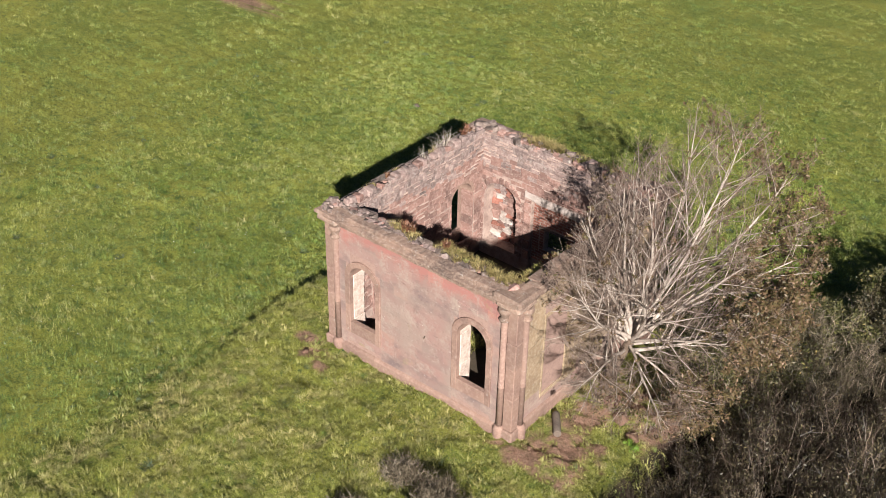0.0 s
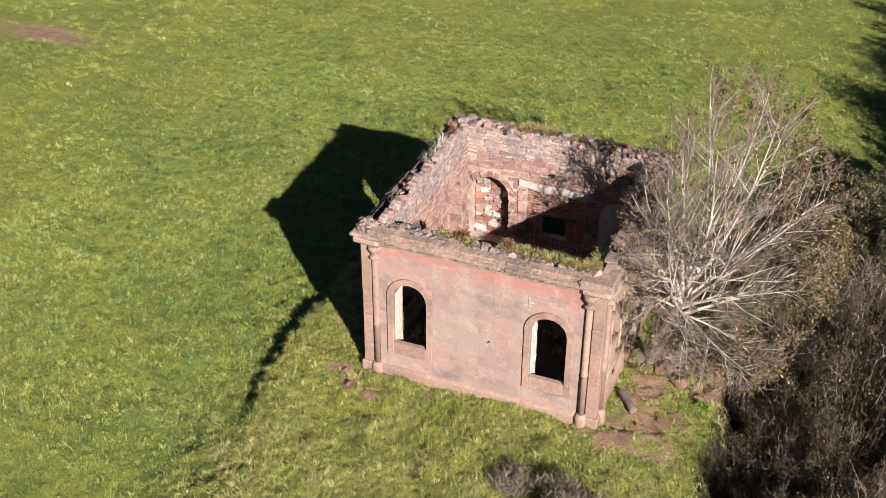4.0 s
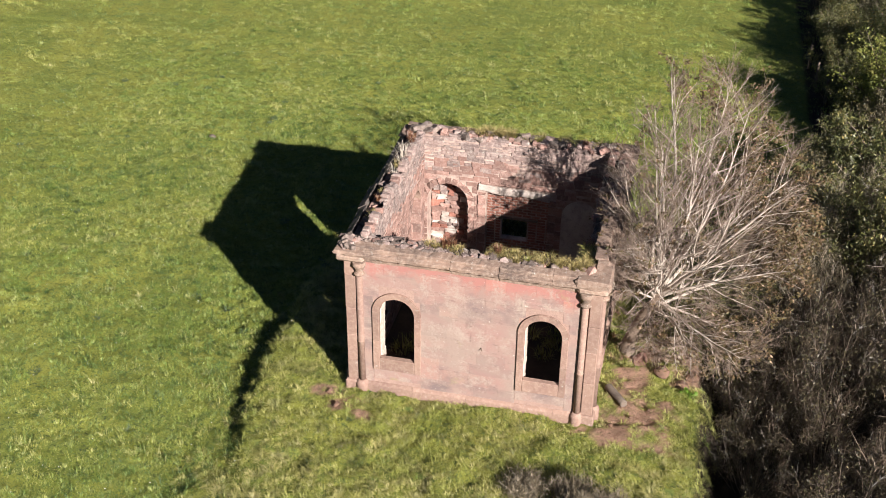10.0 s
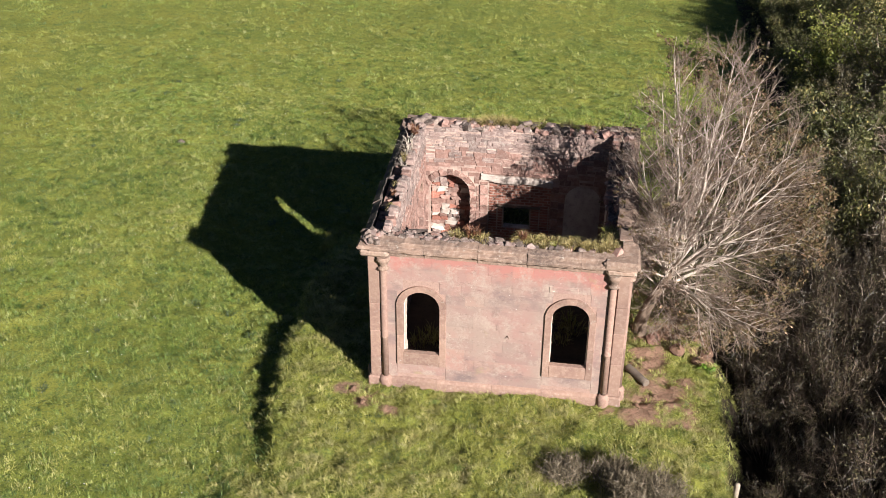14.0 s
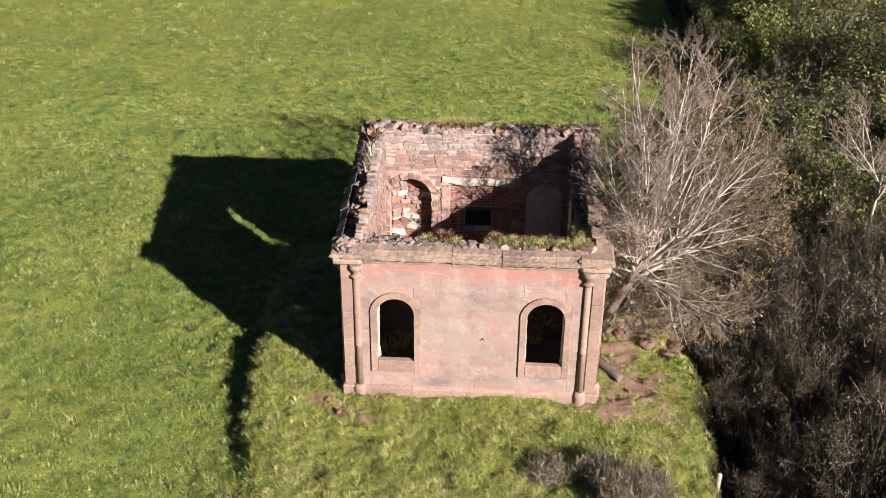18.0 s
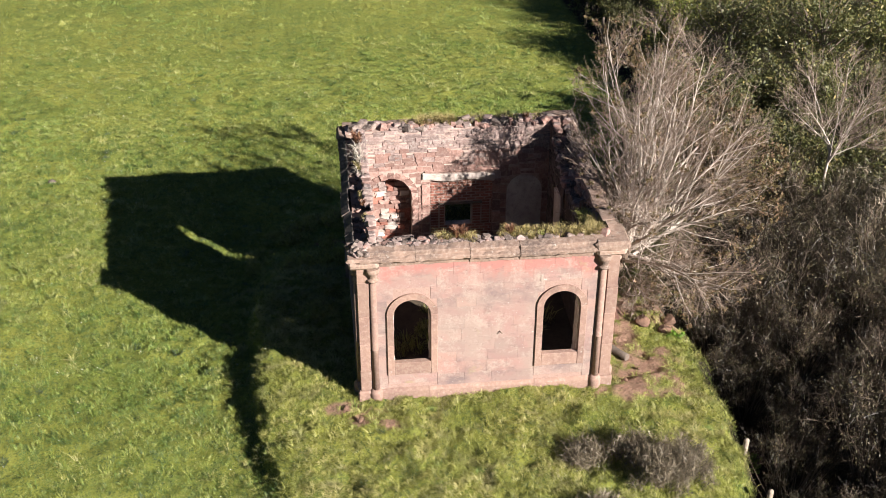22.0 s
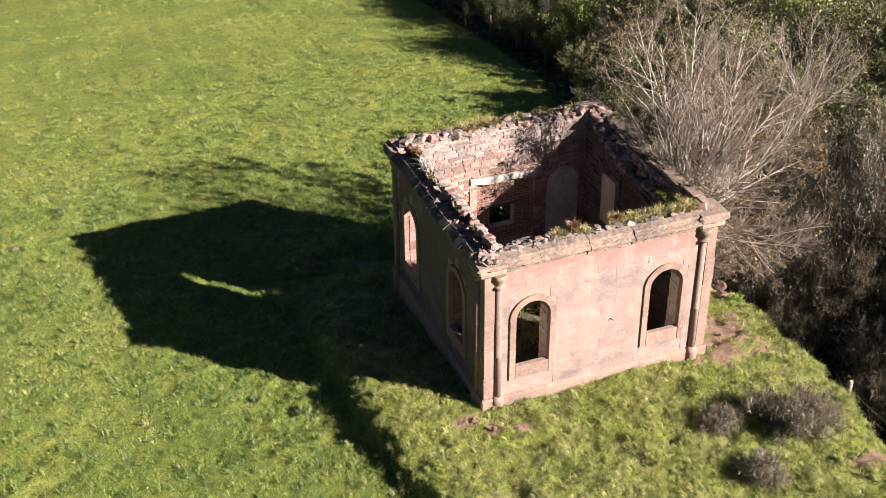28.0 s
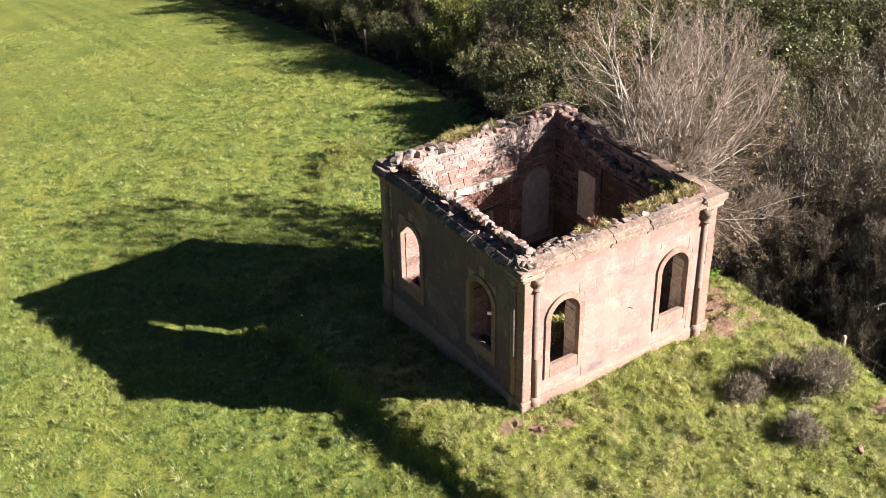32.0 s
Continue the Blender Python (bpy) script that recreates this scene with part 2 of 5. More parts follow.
M_LONG = blade_material("rank_grass", [(0.0, (0.10, 0.122, 0.038)), (0.35, (0.275, 0.275, 0.066)), (0.7, (0.405, 0.385, 0.12)), (1.0, (0.50, 0.445, 0.21))], 0.3, (0.5, (0.82, 0.90, 0.70)), (2.6, (0.70, 0.76, 0.76)), [(1.3, (0.40, 0.33, 0.17), 0.52), (3.3, (0.11, 0.125, 0.06), 0.54)])
M_DOCK = blade_material("grey_green_weed", [(0.0, (0.04, 0.065, 0.03)), (0.6, (0.085, 0.12, 0.055)), (1.0, (0.16, 0.18, 0.10))], 0.3)
M_PETAL = plain("white_petal", (0.75, 0.75, 0.72), (0.65, 0.66, 0.62), 8.0)
M_STRAW = blade_material("straw_grass", [(0.0, (0.12, 0.12, 0.03)), (0.5, (0.35, 0.28, 0.115)), (1.0, (0.42, 0.34, 0.16))], 0.3)
M_RUST = blade_material("rusty_seedheads", [(0.0, (0.10, 0.045, 0.026)), (0.6, (0.19, 0.082, 0.045)), (1.0, (0.26, 0.16, 0.09))], 0.2)
M_DEAD = blade_material("bleached_dead_stems", [(0.0, (0.30, 0.25, 0.20)), (1.0, (0.52, 0.46, 0.39))], 0.1)
M_SCRUB = blade_material("scrub_foliage", [(0.0, (0.035, 0.03, 0.018)), (0.4, (0.10, 0.081, 0.054)), (0.75, (0.19, 0.152, 0.11)), (1.0, (0.37, 0.30, 0.23))], 0.2, (0.35, (0.80, 0.90, 0.74)))
M_SCRUBLEAF = blade_material("small_olive_leaf", [(0.0, (0.024, 0.024, 0.011)), (0.45, (0.066, 0.06, 0.028)), (0.75, (0.115, 0.092, 0.05)), (1.0, (0.20, 0.17, 0.09))], 0.3)
M_BROWN = blade_material("brown_scrub_foliage", [(0.0, (0.018, 0.014, 0.009)), (0.5, (0.05, 0.035, 0.024)), (0.85, (0.11, 0.078, 0.056)), (1.0, (0.27, 0.205, 0.155))], 0.15, (0.6, (0.85, 0.86, 0.85)))
M_HEATH = blade_material("dry_bush_foliage", [(0.0, (0.045, 0.038, 0.024)), (0.5, (0.15, 0.122, 0.08)), (1.0, (0.31, 0.26, 0.19))], 0.2)
M_OLIVE = blade_material("olive_leaves", [(0.0, (0.035, 0.045, 0.013)), (0.5, (0.108, 0.112, 0.035)), (0.85, (0.21, 0.192, 0.07)), (1.0, (0.36, 0.275, 0.10))], 0.3, (0.4, (0.75, 0.8, 0.8)))
M_LIME = blade_material("yellow_green_leaves", [(0.0, (0.09, 0.12, 0.02)), (0.5, (0.19, 0.21, 0.045)), (1.0, (0.34, 0.32, 0.09))], 0.35)
M_AUTUMN = blade_material("autumn_leaves", [(0.0, (0.05, 0.047, 0.018)), (0.4, (0.125, 0.098, 0.04)), (0.75, (0.17, 0.105, 0.06)), (1.0, (0.33, 0.225, 0.15))], 0.35)
M_FRESH = blade_material("fresh_leaves", [(0.0, (0.09, 0.19, 0.02)), (1.0, (0.22, 0.33, 0.05))], 0.35)
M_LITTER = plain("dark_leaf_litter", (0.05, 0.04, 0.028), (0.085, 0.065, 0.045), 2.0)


# ---- mesh tools ----
rng = np.random.default_rng(7)


def part(name, bm, mat, parent, label=""):
    """One bmesh as one mesh object under a thing or a part."""
    me = bpy.data.meshes.new(name)
    bm.to_mesh(me)
    bm.free()
    me.materials.append(mat)
    ob = new(name, me)
    ob.parent = parent
    return tagged(ob, label)


def soup(name, verts, faces, mat, parent=None, tone=None, smooth=False):
    """Many small faces as one mesh. tone: a number for each face."""
    me = bpy.data.meshes.new(name)
    verts, faces = np.asarray(verts, np.float32), np.asarray(faces, np.int32)
    k = faces.shape[1]
    me.vertices.add(len(verts))
    me.vertices.foreach_set("co", verts.ravel())
    me.loops.add(faces.size)
    me.loops.foreach_set("vertex_index", faces.ravel())
    me.polygons.add(len(faces))
    me.polygons.foreach_set("loop_start", np.arange(0, faces.size, k, dtype=np.int32))
    if smooth:
        me.polygons.foreach_set("use_smooth", np.ones(len(faces), bool))
    if tone is not None:
        at = me.attributes.new("tone", "FLOAT", "FACE")
        at.data.foreach_set("value", np.asarray(tone, np.float32))
    me.update(calc_edges=True)
    me.materials.append(mat)
    ob = new(name, me)
    ob.parent = parent
    return ob


def thing(name, label, category, group="", at=(0, 0, 0), rz=0.0):
    ob = new(name)
    ob.matrix_basis = pose(*at, 0, 0, rz)
    return tagged(ob, label, category, group)


def box_into(bm, lo, hi, m=None):
    vs = [bm.verts.new((x, y, z)) for z in (lo[2], hi[2]) for y in (lo[1], hi[1]) for x in (lo[0], hi[0])]
    for f in ((0, 2, 3, 1), (4, 5, 7, 6), (0, 1, 5, 4), (2, 6, 7, 3), (0, 4, 6, 2), (1, 3, 7, 5)):
        bm.faces.new([vs[i] for i in f])
    if m is not None:
        for v in vs:
            v.co = m @ v.co
    return vs


def box_mesh(lo, hi, bevel=0.0, jitter=0.0):
    bm = bmesh.new()
    box_into(bm, lo, hi)
    if bevel:
        bmesh.ops.bevel(bm, geom=bm.edges[:], offset=bevel, segments=1, affect="EDGES")
    if jitter:
        for v in bm.verts:
            v.co += Vector(rng.uniform(-jitter, jitter, 3))
    return bm


def lathe(profile, sides=14):
    bm = bmesh.new()
    rings = [[bm.verts.new((r * math.cos(2 * math.pi * i / sides), r * math.sin(2 * math.pi * i / sides), z)) for i in range(sides)] for r, z in profile]
    for a, b in zip(rings, rings[1:]):
        for i in range(sides):
            f = bm.faces.new((a[i], a[(i + 1) % sides], b[(i + 1) % sides], b[i]))
            f.smooth = True
    bm.faces.new(rings[0][::-1])
    bm.faces.new(rings[-1])
    return bm


def moved(bm, m):
    bmesh.ops.transform(bm, matrix=m, verts=bm.verts)
    return bm


def plate(outline, holes, depth):
    """A flat wall in its own x-z plane with openings, from y = 0 to y = depth."""
    bm = bmesh.new()
    edges = []
    for loop in (outline, *holes):
        vs = [bm.verts.new((x, 0, z)) for x, z in loop]
        edges += [bm.edges.new((a, b)) for a, b in zip(vs, vs[1:] + vs[:1])]
    bmesh.ops.triangle_fill(bm, use_beauty=True, use_dissolve=False, edges=edges, normal=(0, -1, 0))
    got = bmesh.ops.extrude_face_region(bm, geom=bm.faces[:])
    bmesh.ops.translate(bm, vec=(0, depth, 0), verts=[v for v in got["geom"] if isinstance(v, bmesh.types.BMVert)])
    bmesh.ops.recalc_face_normals(bm, faces=bm.faces[:])
    return bm


def arch(cx, half, sill, spring, top, n=12):
    pts = [(cx - half, sill), (cx + half, sill)]
    return pts + [(cx + half * math.cos(math.pi * i / n), spring + (top - spring) * math.sin(math.pi * i / n)) for i in range(n + 1)]


def lattice(x, y, seed=0):
    """Smooth value noise from 0 to 1."""
    xi, yi = np.floor(x).astype(np.int64), np.floor(y).astype(np.int64)
    fx, fy = x - xi, y - yi
    fx, fy = fx * fx * (3 - 2 * fx), fy * fy * (3 - 2 * fy)

    def h(a, b):
        v = np.sin(a * 127.1 + b * 311.7 + seed * 74.7) * 43758.5453
        return v - np.floor(v)

    return (h(xi, yi) * (1 - fx) + h(xi + 1, yi) * fx) * (1 - fy) + (h(xi, yi + 1) * (1 - fx) + h(xi + 1, yi + 1) * fx) * fy


def smooth(v):
    v = np.clip(v, 0, 1)
    return v * v * (3 - 2 * v)


# ---- ground ----
def bank_edge(y):
    return 9.0 + 0.55 * (lattice(y * 0.55, y * 0, 71) - 0.5) + 0.4 * (lattice(y * 1.7, y * 0, 72) - 0.5) + 0.15 * (lattice(y * 5.1, y * 0, 73) - 0.5)


def terrace_mask(x, y):
    edge = -1.98 - 0.1 * np.clip(y, -6, 3) + 0.3 * (lattice(y * 0.7, y * 0, 3) - 0.5) + 0.16 * (lattice(y * 3.1, y * 0, 4) - 0.5)
    k = 0.62 * smooth((y + 3.9) / 2.6)
    return (k * smooth((x - edge) / 0.42) + (1 - k) * smooth((x - edge + 1.6) / 3.0)) * smooth((bank_edge(y) - x) / 1.0) * smooth((9.2 - y) / 4.2)


def ground_z(x, y):
    x, y = np.asarray(x, float), np.asarray(y, float)
    yy = np.clip(y, 0, 60)
    field = -0.85 - 0.065 * yy - 0.0012 * yy * yy - 0.02 * np.clip(y, -40, 0)
    field = field - (0.75 * smooth((x - 8.3) / 0.9) * smooth((11.5 - x) / 1.5) + 0.3 * smooth((x - 8) / 1.2)) * (1 - smooth((y - 2) / 6))
    top = -0.08 - 0.07 * np.clip(y, 0, 8) - 0.05 * np.clip(x - 6.2, 0, 3)
    m = terrace_mask(x, y)
    z = field + (top - field) * m
    z = z + (0.07 + 0.05 * m) * (lattice(x * 1.9, y * 1.9, 1) - 0.5) + 0.10 * (lattice(x * 0.45, y * 0.45, 2) - 0.5)
    rough = np.maximum(np.maximum(m, 0.5), 0.8 * smooth((9.5 - np.hypot(x - 0.5, y - 6)) / 5)) * smooth((9.2 - x) / 0.6)
    return z + 0.03 * (lattice(x * 4.3, y * 4.3, 5) - 0.5) + rough * (0.13 * (lattice(x * 2.9 + 0.4 * y, y * 2.9, 51) - 0.5) + 0.09 * (lattice(x * 5.6, y * 5.6 - x, 52) - 0.5))


def gz(x, y):
    return float(ground_z(np.array([x]), np.array([y]))[0])


# bare earth: centre, half-widths
SOIL = [(0.62, -0.72, 0.5, 0.3), (0.0, -0.25, 0.36, 0.24), (1.0, -0.9, 0.35, 0.2), (7.0, 0.5, 1.0, 1.0), (6.7, -0.35, 1.0, 0.32), (6.85, 1.9, 0.6, 1.0), (7.1, 3.2, 0.9, 1.0), (8.3, 3.2, 1.2, 1.1),
        (-22.7, 17.6, 2.2, 1.3), (7.4, -4.6, 0.5, 0.35), (0.1, 8.6, 0.6, 0.3)]


def soil_amount(x, y):
    s = np.zeros_like(x)
    for cx, cy, a, b in SOIL:
        d = np.hypot((x - cx) / a, (y - cy) / b) + 1.0 * (lattice(x * 3.1, y * 3.1, 9) - 0.5) + 0.8 * (lattice(x * 8.3, y * 8.3, 10) - 0.5)
        s = np.maximum(s, smooth((1.2 - d) / 0.75))
    return s


def wood_edge(y):
    """The line where the scrub begins."""
    return np.interp(y, [-30, -6, 4, 8, 14, 21, 40, 80], [9.7, 9.7, 9.6, 9.7, 10.8, 12.9, 13.0, 13.5])


def ground_material():
    m, n, l, b = material("turf_and_soil", 0.95, 0.1)
    at = n.new("ShaderNodeAttribute")
    at.attribute_name = "soil"
    li = n.new("ShaderNodeAttribute")
    li.attribute_name = "shaded_litter"
    turf = mix(n, l, step(n, l, noise_node(n, l, 0.35, 7, 0.65), 0.4, 0.6), (0.165, 0.195, 0.038), (0.245, 0.25, 0.05))
    turf = mix(n, l, step(n, l, noise_node(n, l, 1.4, 8, 0.75), 0.5, 0.68), turf, (0.115, 0.165, 0.046))
    turf = mix(n, l, step(n, l, noise_node(n, l, 7.0, 8, 0.8), 0.52, 0.64), turf, (0.045, 0.07, 0.028))
    turf = mix(n, l, step(n, l, noise_node(n, l, 24.0, 5, 0.75), 0.52, 0.64), turf, (0.05, 0.075, 0.028))
    turf = mix(n, l, step(n, l, noise_node(n, l, 17.0, 6, 0.8), 0.56, 0.66), turf, (0.35, 0.345, 0.115))
    soil = mix(n, l, step(n, l, noise_node(n, l, 3.0, 7, 0.7), 0.4, 0.65), (0.33, 0.20, 0.145), (0.215, 0.135, 0.095))
    soil = mix(n, l, step(n, l, noise_node(n, l, 16.0, 5, 0.7), 0.52, 0.66), soil, (0.125, 0.09, 0.06))
    soil = mix(n, l, step(n, l, noise_node(n, l, 11.0, 6, 0.7), 0.6, 0.68), soil, (0.36, 0.24, 0.18))
    c = mix(n, l, at.outputs["Fac"], turf, soil)
    # leaf litter, its colours darkened to stand in for the scrub's shade
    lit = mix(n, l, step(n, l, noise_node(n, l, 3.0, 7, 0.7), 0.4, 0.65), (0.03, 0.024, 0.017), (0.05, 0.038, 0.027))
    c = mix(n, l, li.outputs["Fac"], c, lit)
    l.new(c, b.inputs["Base Color"])
    bump(n, l, b, noise_node(n, l, 11.0, 9, 0.8), 1.0, 0.12)
    return m


def axis(fine_lo, fine_hi, finest, far):
    (p, q, s), = finest
    mid = np.r_[np.arange(fine_lo, p, 0.13), np.arange(p, q, s), np.arange(q, fine_hi, 0.13)]
    out = [0.0]
    while out[-1] < far:
        out.append(out[-1] + max(0.4, 0.18 * out[-1] + 0.4))
    out = np.array(out[1:])
    return np.r_[fine_lo - out[::-1], mid, mid[-1] + out]


gx, gy = axis(-15, 14, ((-4, 9.4, 0.085),), 900), axis(-9, 26, ((-8, 12, 0.085),), 900)
GX, GY = np.meshgrid(gx, gy)
nx, ny = len(gx), len(gy)
verts = np.stack([GX, GY, ground_z(GX, GY)], -1).reshape(-1, 3)
idx = np.arange(nx * ny).reshape(ny, nx)
faces = np.stack([idx[:-1, :-1], idx[:-1, 1:], idx[1:, 1:], idx[1:, :-1]], -1).reshape(-1, 4)
ground = soup("ground", verts, faces, ground_material(), None, None, True)
# the shade-darkened litter reaches out from the scrub across the ditch
for key, val in (("soil", soil_amount(GX, GY)), ("shaded_litter", smooth((GX - wood_edge(GY) + 1.35) / 0.25))):
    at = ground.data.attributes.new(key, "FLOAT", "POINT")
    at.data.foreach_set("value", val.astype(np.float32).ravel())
tagged(ground, "sloping green pasture with a low grassy mound and bare earth", "ground", kind="structure")


def blades(name, xy, per, rad, height, width, mat, lean=0.6, flop=0.0, tone_shift=None, label="", category="grass"):
    """Grass on the ground in small fanned clumps, one slip a blade."""
    clumps = len(xy)
    spin = rng.uniform(0, 2 * math.pi, (clumps, per))
    far_out = rad * np.sqrt(rng.uniform(0, 1, (clumps, per))) * rng.uniform(0.6, 1.4, (clumps, 1))
    tall = np.repeat(np.clip(rng.lognormal(-0.06, 0.38, clumps), 0.4, 2.2), per)
    own = 0.12 * (tall - 1) + np.repeat(rng.normal(0, 0.17, clumps) + (0 if tone_shift is None else tone_shift), per)
    xy = (xy[:, None, :] + np.stack([np.cos(spin), np.sin(spin)], -1) * far_out[..., None]).reshape(-1, 2)
    n = len(xy)
    h = height * rng.uniform(0.55, 1.25, n) * tall
    a = spin.ravel() + rng.normal(0, 0.8, n)
    ln = lean * rng.uniform(0.2, 1.1, n)
    comb = 1.1 + 1.6 * lattice(xy[:, 0] * 0.8, xy[:, 1] * 0.8, 11) * 2
    d = np.stack([np.cos(comb) * 0.15 + np.cos(a), np.sin(comb) * 0.15 + np.sin(a)], -1)
    base = np.c_[xy, ground_z(xy[:, 0], xy[:, 1]) - 0.015]
    side = np.stack([-np.sin(a + rng.normal(0, 0.6, n)), np.cos(a), np.zeros(n)], -1) * (width * rng.uniform(0.6, 1.4, n) * 0.5)[:, None]
    tip = base + np.c_[d * (h * ln)[:, None], h * np.sqrt(np.maximum(0.15, 1 - (ln * 0.75) ** 2))]
    tone = np.clip(rng.normal(0.5, 0.23, n) + own, 0, 1)
    if flop:
        # long blades bend over and their tips hang
        mid = base + (tip - base) * 0.6
        tip = mid + np.c_[d * (h * 0.55)[:, None], h * rng.uniform(-0.25, 0.2, n) * flop]
        v = np.stack([base - side, base + side, mid + side * 0.8, mid - side * 0.8, tip], 1).reshape(-1, 3)
        k = 5 * np.arange(n)[:, None]
        f = np.concatenate([k + [0, 1, 2], k + [0, 2, 3], k + [3, 2, 4]], 0)
        tone = np.tile(tone, 3)
    else:
        v = np.stack([base - side, base + side, tip], 1).reshape(-1, 3)
        f = np.arange(3 * n).reshape(-1, 3)
    return tagged(soup(name, v, f, mat, None, tone), label, category, kind="stuff")


def scatter(n, x0, x1, y0, y1, keep):
    p = np.stack([rng.uniform(x0, x1, n), rng.uniform(y0, y1, n)], -1)
    return p[rng.uniform(0, 1, n) < keep(p[:, 0], p[:, 1])]


def off_building(x, y):
    return 1 - ((x > 0.4) & (x < 6.0) & (y > 0.0) & (y < 5.9))


def grow_field(x, y):
    near = smooth((wood_edge(y) - 0.2 - x) / 0.6) * off_building(x, y) * (1 - soil_amount(x, y)) * (1 - 0.97 * terrace_mask(x, y)) * (1 - smooth((x - bank_edge(y) + 0.65) / 0.2) * smooth((7 - y) / 2))
    return near


def grow_terrace(x, y):
    clump = 0.65 + 0.35 * smooth((lattice(x * 2.6, y * 2.6, 21) - 0.25) / 0.4)
    return terrace_mask(x, y) * off_building(x, y) * (1 - 0.97 * soil_amount(x, y) ** 1.5) * clump * smooth((bank_edge(y) - 0.25 - x) / 0.3)


near = scatter(34000, -13, 12.5, -9, 20, grow_field)
blades("pasture_grass", near, 24, 0.10, 0.075, 0.012, M_FIELD, 0.8, 0.0, 0.4 * (lattice(near[:, 0] * 1.3, near[:, 1] * 1.3, 31) - 0.5) + 0.3 * (lattice(near[:, 0] * 3.7, near[:, 1] * 3.7, 38) - 0.5) + 0.45 * (lattice(near[:, 0] * 0.33, near[:, 1] * 0.33, 35) - 0.5), "short green pasture grass with yellowish patches")
far = scatter(24000, -34, 13.2, -14, 46, lambda x, y: grow_field(x, y) * (1 - ((x > -13) & (x < 12.5) & (y > -9) & (y < 20))))
blades("pasture_grass", far, 20, 0.19, 0.08, 0.018, M_FIELD, 0.8, 0.0, 0.4 * (lattice(far[:, 0] * 1.3, far[:, 1] * 1.3, 31) - 0.5) + 0.2 * (lattice(far[:, 0] * 3.7, far[:, 1] * 3.7, 38) - 0.5) + 0.45 * (lattice(far[:, 0] * 0.33, far[:, 1] * 0.33, 35) - 0.5), "short green pasture grass on the far slope")
rank = scatter(22500, -3, 9, -12.5, 9, grow_terrace)
blades("mound_grass", rank, 28, 0.085, 0.10, 0.0095, M_LONG, 0.95, 1.0, -0.03 + 0.4 * (lattice(rank[:, 0] * 1.1, rank[:, 1] * 1.1, 33) - 0.45) + 0.55 * (lattice(rank[:, 0] * 4.5, rank[:, 1] * 4.5, 37) - 0.5), "long tussocky yellow-green grass on the mound")
# coarse tussocks of the field behind the ruin
coarse = scatter(26000, -16, 11.5, -5, 30, lambda x, y: grow_field(x, y) * smooth((lattice(x * 2.9, y * 2.9, 41) - 0.38) / 0.2) * (0.25 + 0.75 * smooth((22 - np.hypot(x - 2, y - 10)) / 12)))
blades("tussock_grass", coarse, 22, 0.075, 0.12, 0.010, M_COARSE, 0.8, 1.0, -0.02 + 0.5 * (lattice(coarse[:, 0] * 0.8, coarse[:, 1] * 0.8, 43) - 0.5), "rough grass tussocks in the pasture behind the ruin")

# small white flowers
fleck = scatter(420, -16, 8, -6, 24, grow_field)
fz = ground_z(fleck[:, 0], fleck[:, 1]) + 0.07
fv = np.concatenate([[(px + 0.016 * math.cos(a), py + 0.016 * math.sin(a), pz + 0.006 * math.cos(2 * a)) for a in (0.3, 1.9, 3.4, 5.0)] for (px, py), pz in zip(fleck, fz)])
tagged(soup("daisies", fv, np.arange(len(fv)).reshape(-1, 4), M_PETAL), "scattered small white flowers in the pasture", "flowers", kind="stuff")


# ---- the ruined pavilion ----
X0, X1, Y0, Y1, TOP = 0.36, 6.04, 0.0, 5.9, 3.86
T = 0.5
FRONT_W = [(1.575, 0.405), (4.86, 0.41)]
SIDE_W = [(1.57, 0.43), (4.56, 0.43)]
SILL, SPRING, ARCHTOP = 0.86, 2.15, 2.56
ruin = thing("ruined_pavilion", "roofless red sandstone pavilion with arched windows and crumbling wall tops", "ruined building")

# each wall has a frame: x along it, y into it from its outer face, z up
F_FRONT = Matrix.Translation((0, 0, 0))
F_LEFT = Matrix(((0, 1, 0, X0 + 0.06), (-1, 0, 0, 0), (0, 0, 1, 0), (0, 0, 0, 1)))
F_RIGHT = Matrix(((0, -1, 0, X1 - 0.06), (1, 0, 0, 0), (0, 0, 1, 0), (0, 0, 0, 1)))
F_BACK = Matrix(((-1, 0, 0, 0), (0, -1, 0, Y1), (0, 0, 1, 0), (0, 0, 0, 1)))
F_BACK_IN = Matrix.Translation((0, Y1 - T, 0))
F_LEFT_IN = Matrix(((0, -1, 0, X0 + 0.06 + T - 0.05), (1, 0, 0, 0), (0, 0, 1, 0), (0, 0, 0, 1)))
F_RIGHT_IN = Matrix(((0, 1, 0, X1 - 0.06 - T + 0.05), (-1, 0, 0, 0), (0, 0, 1, 0), (0, 0, 0, 1)))


def wall(name, frame_m, x0, x1, holes, depth, mat, label, top=3.64):
    bm = moved(plate([(x0, -0.9), (x1, -0.9), (x1, top), (x0, top)], holes, depth), frame_m)
    return part(name, bm, mat, ruin, label)


front = wall("front_wall", F_FRONT @ Matrix.Translation((0, 0.007, 0)), X0 + 0.06, X1 - 0.06, [arch(c, h + 0.03, 0.3, SPRING, ARCHTOP + 0.03) for c, h in FRONT_W], T - 0.03, M_JOINT, "rose sandstone front wall with two arched windows")
left = wall("side_wall", F_LEFT @ Matrix.Translation((0, 0.007, 0)), -(Y1 - T), -T, [arch(-c, h + 0.03, 0.3, SPRING, ARCHTOP + 0.03) for c, h in SIDE_W], T - 0.05 - 0.03, M_JOINT, "shaded sandstone side wall with two arched windows")
right = wall("side_wall", F_RIGHT @ Matrix.Translation((0, 0.007, 0)), T, Y1 - T, [], 0.20, M_JOINT, "sandstone side wall with walled-up windows beside the tree")
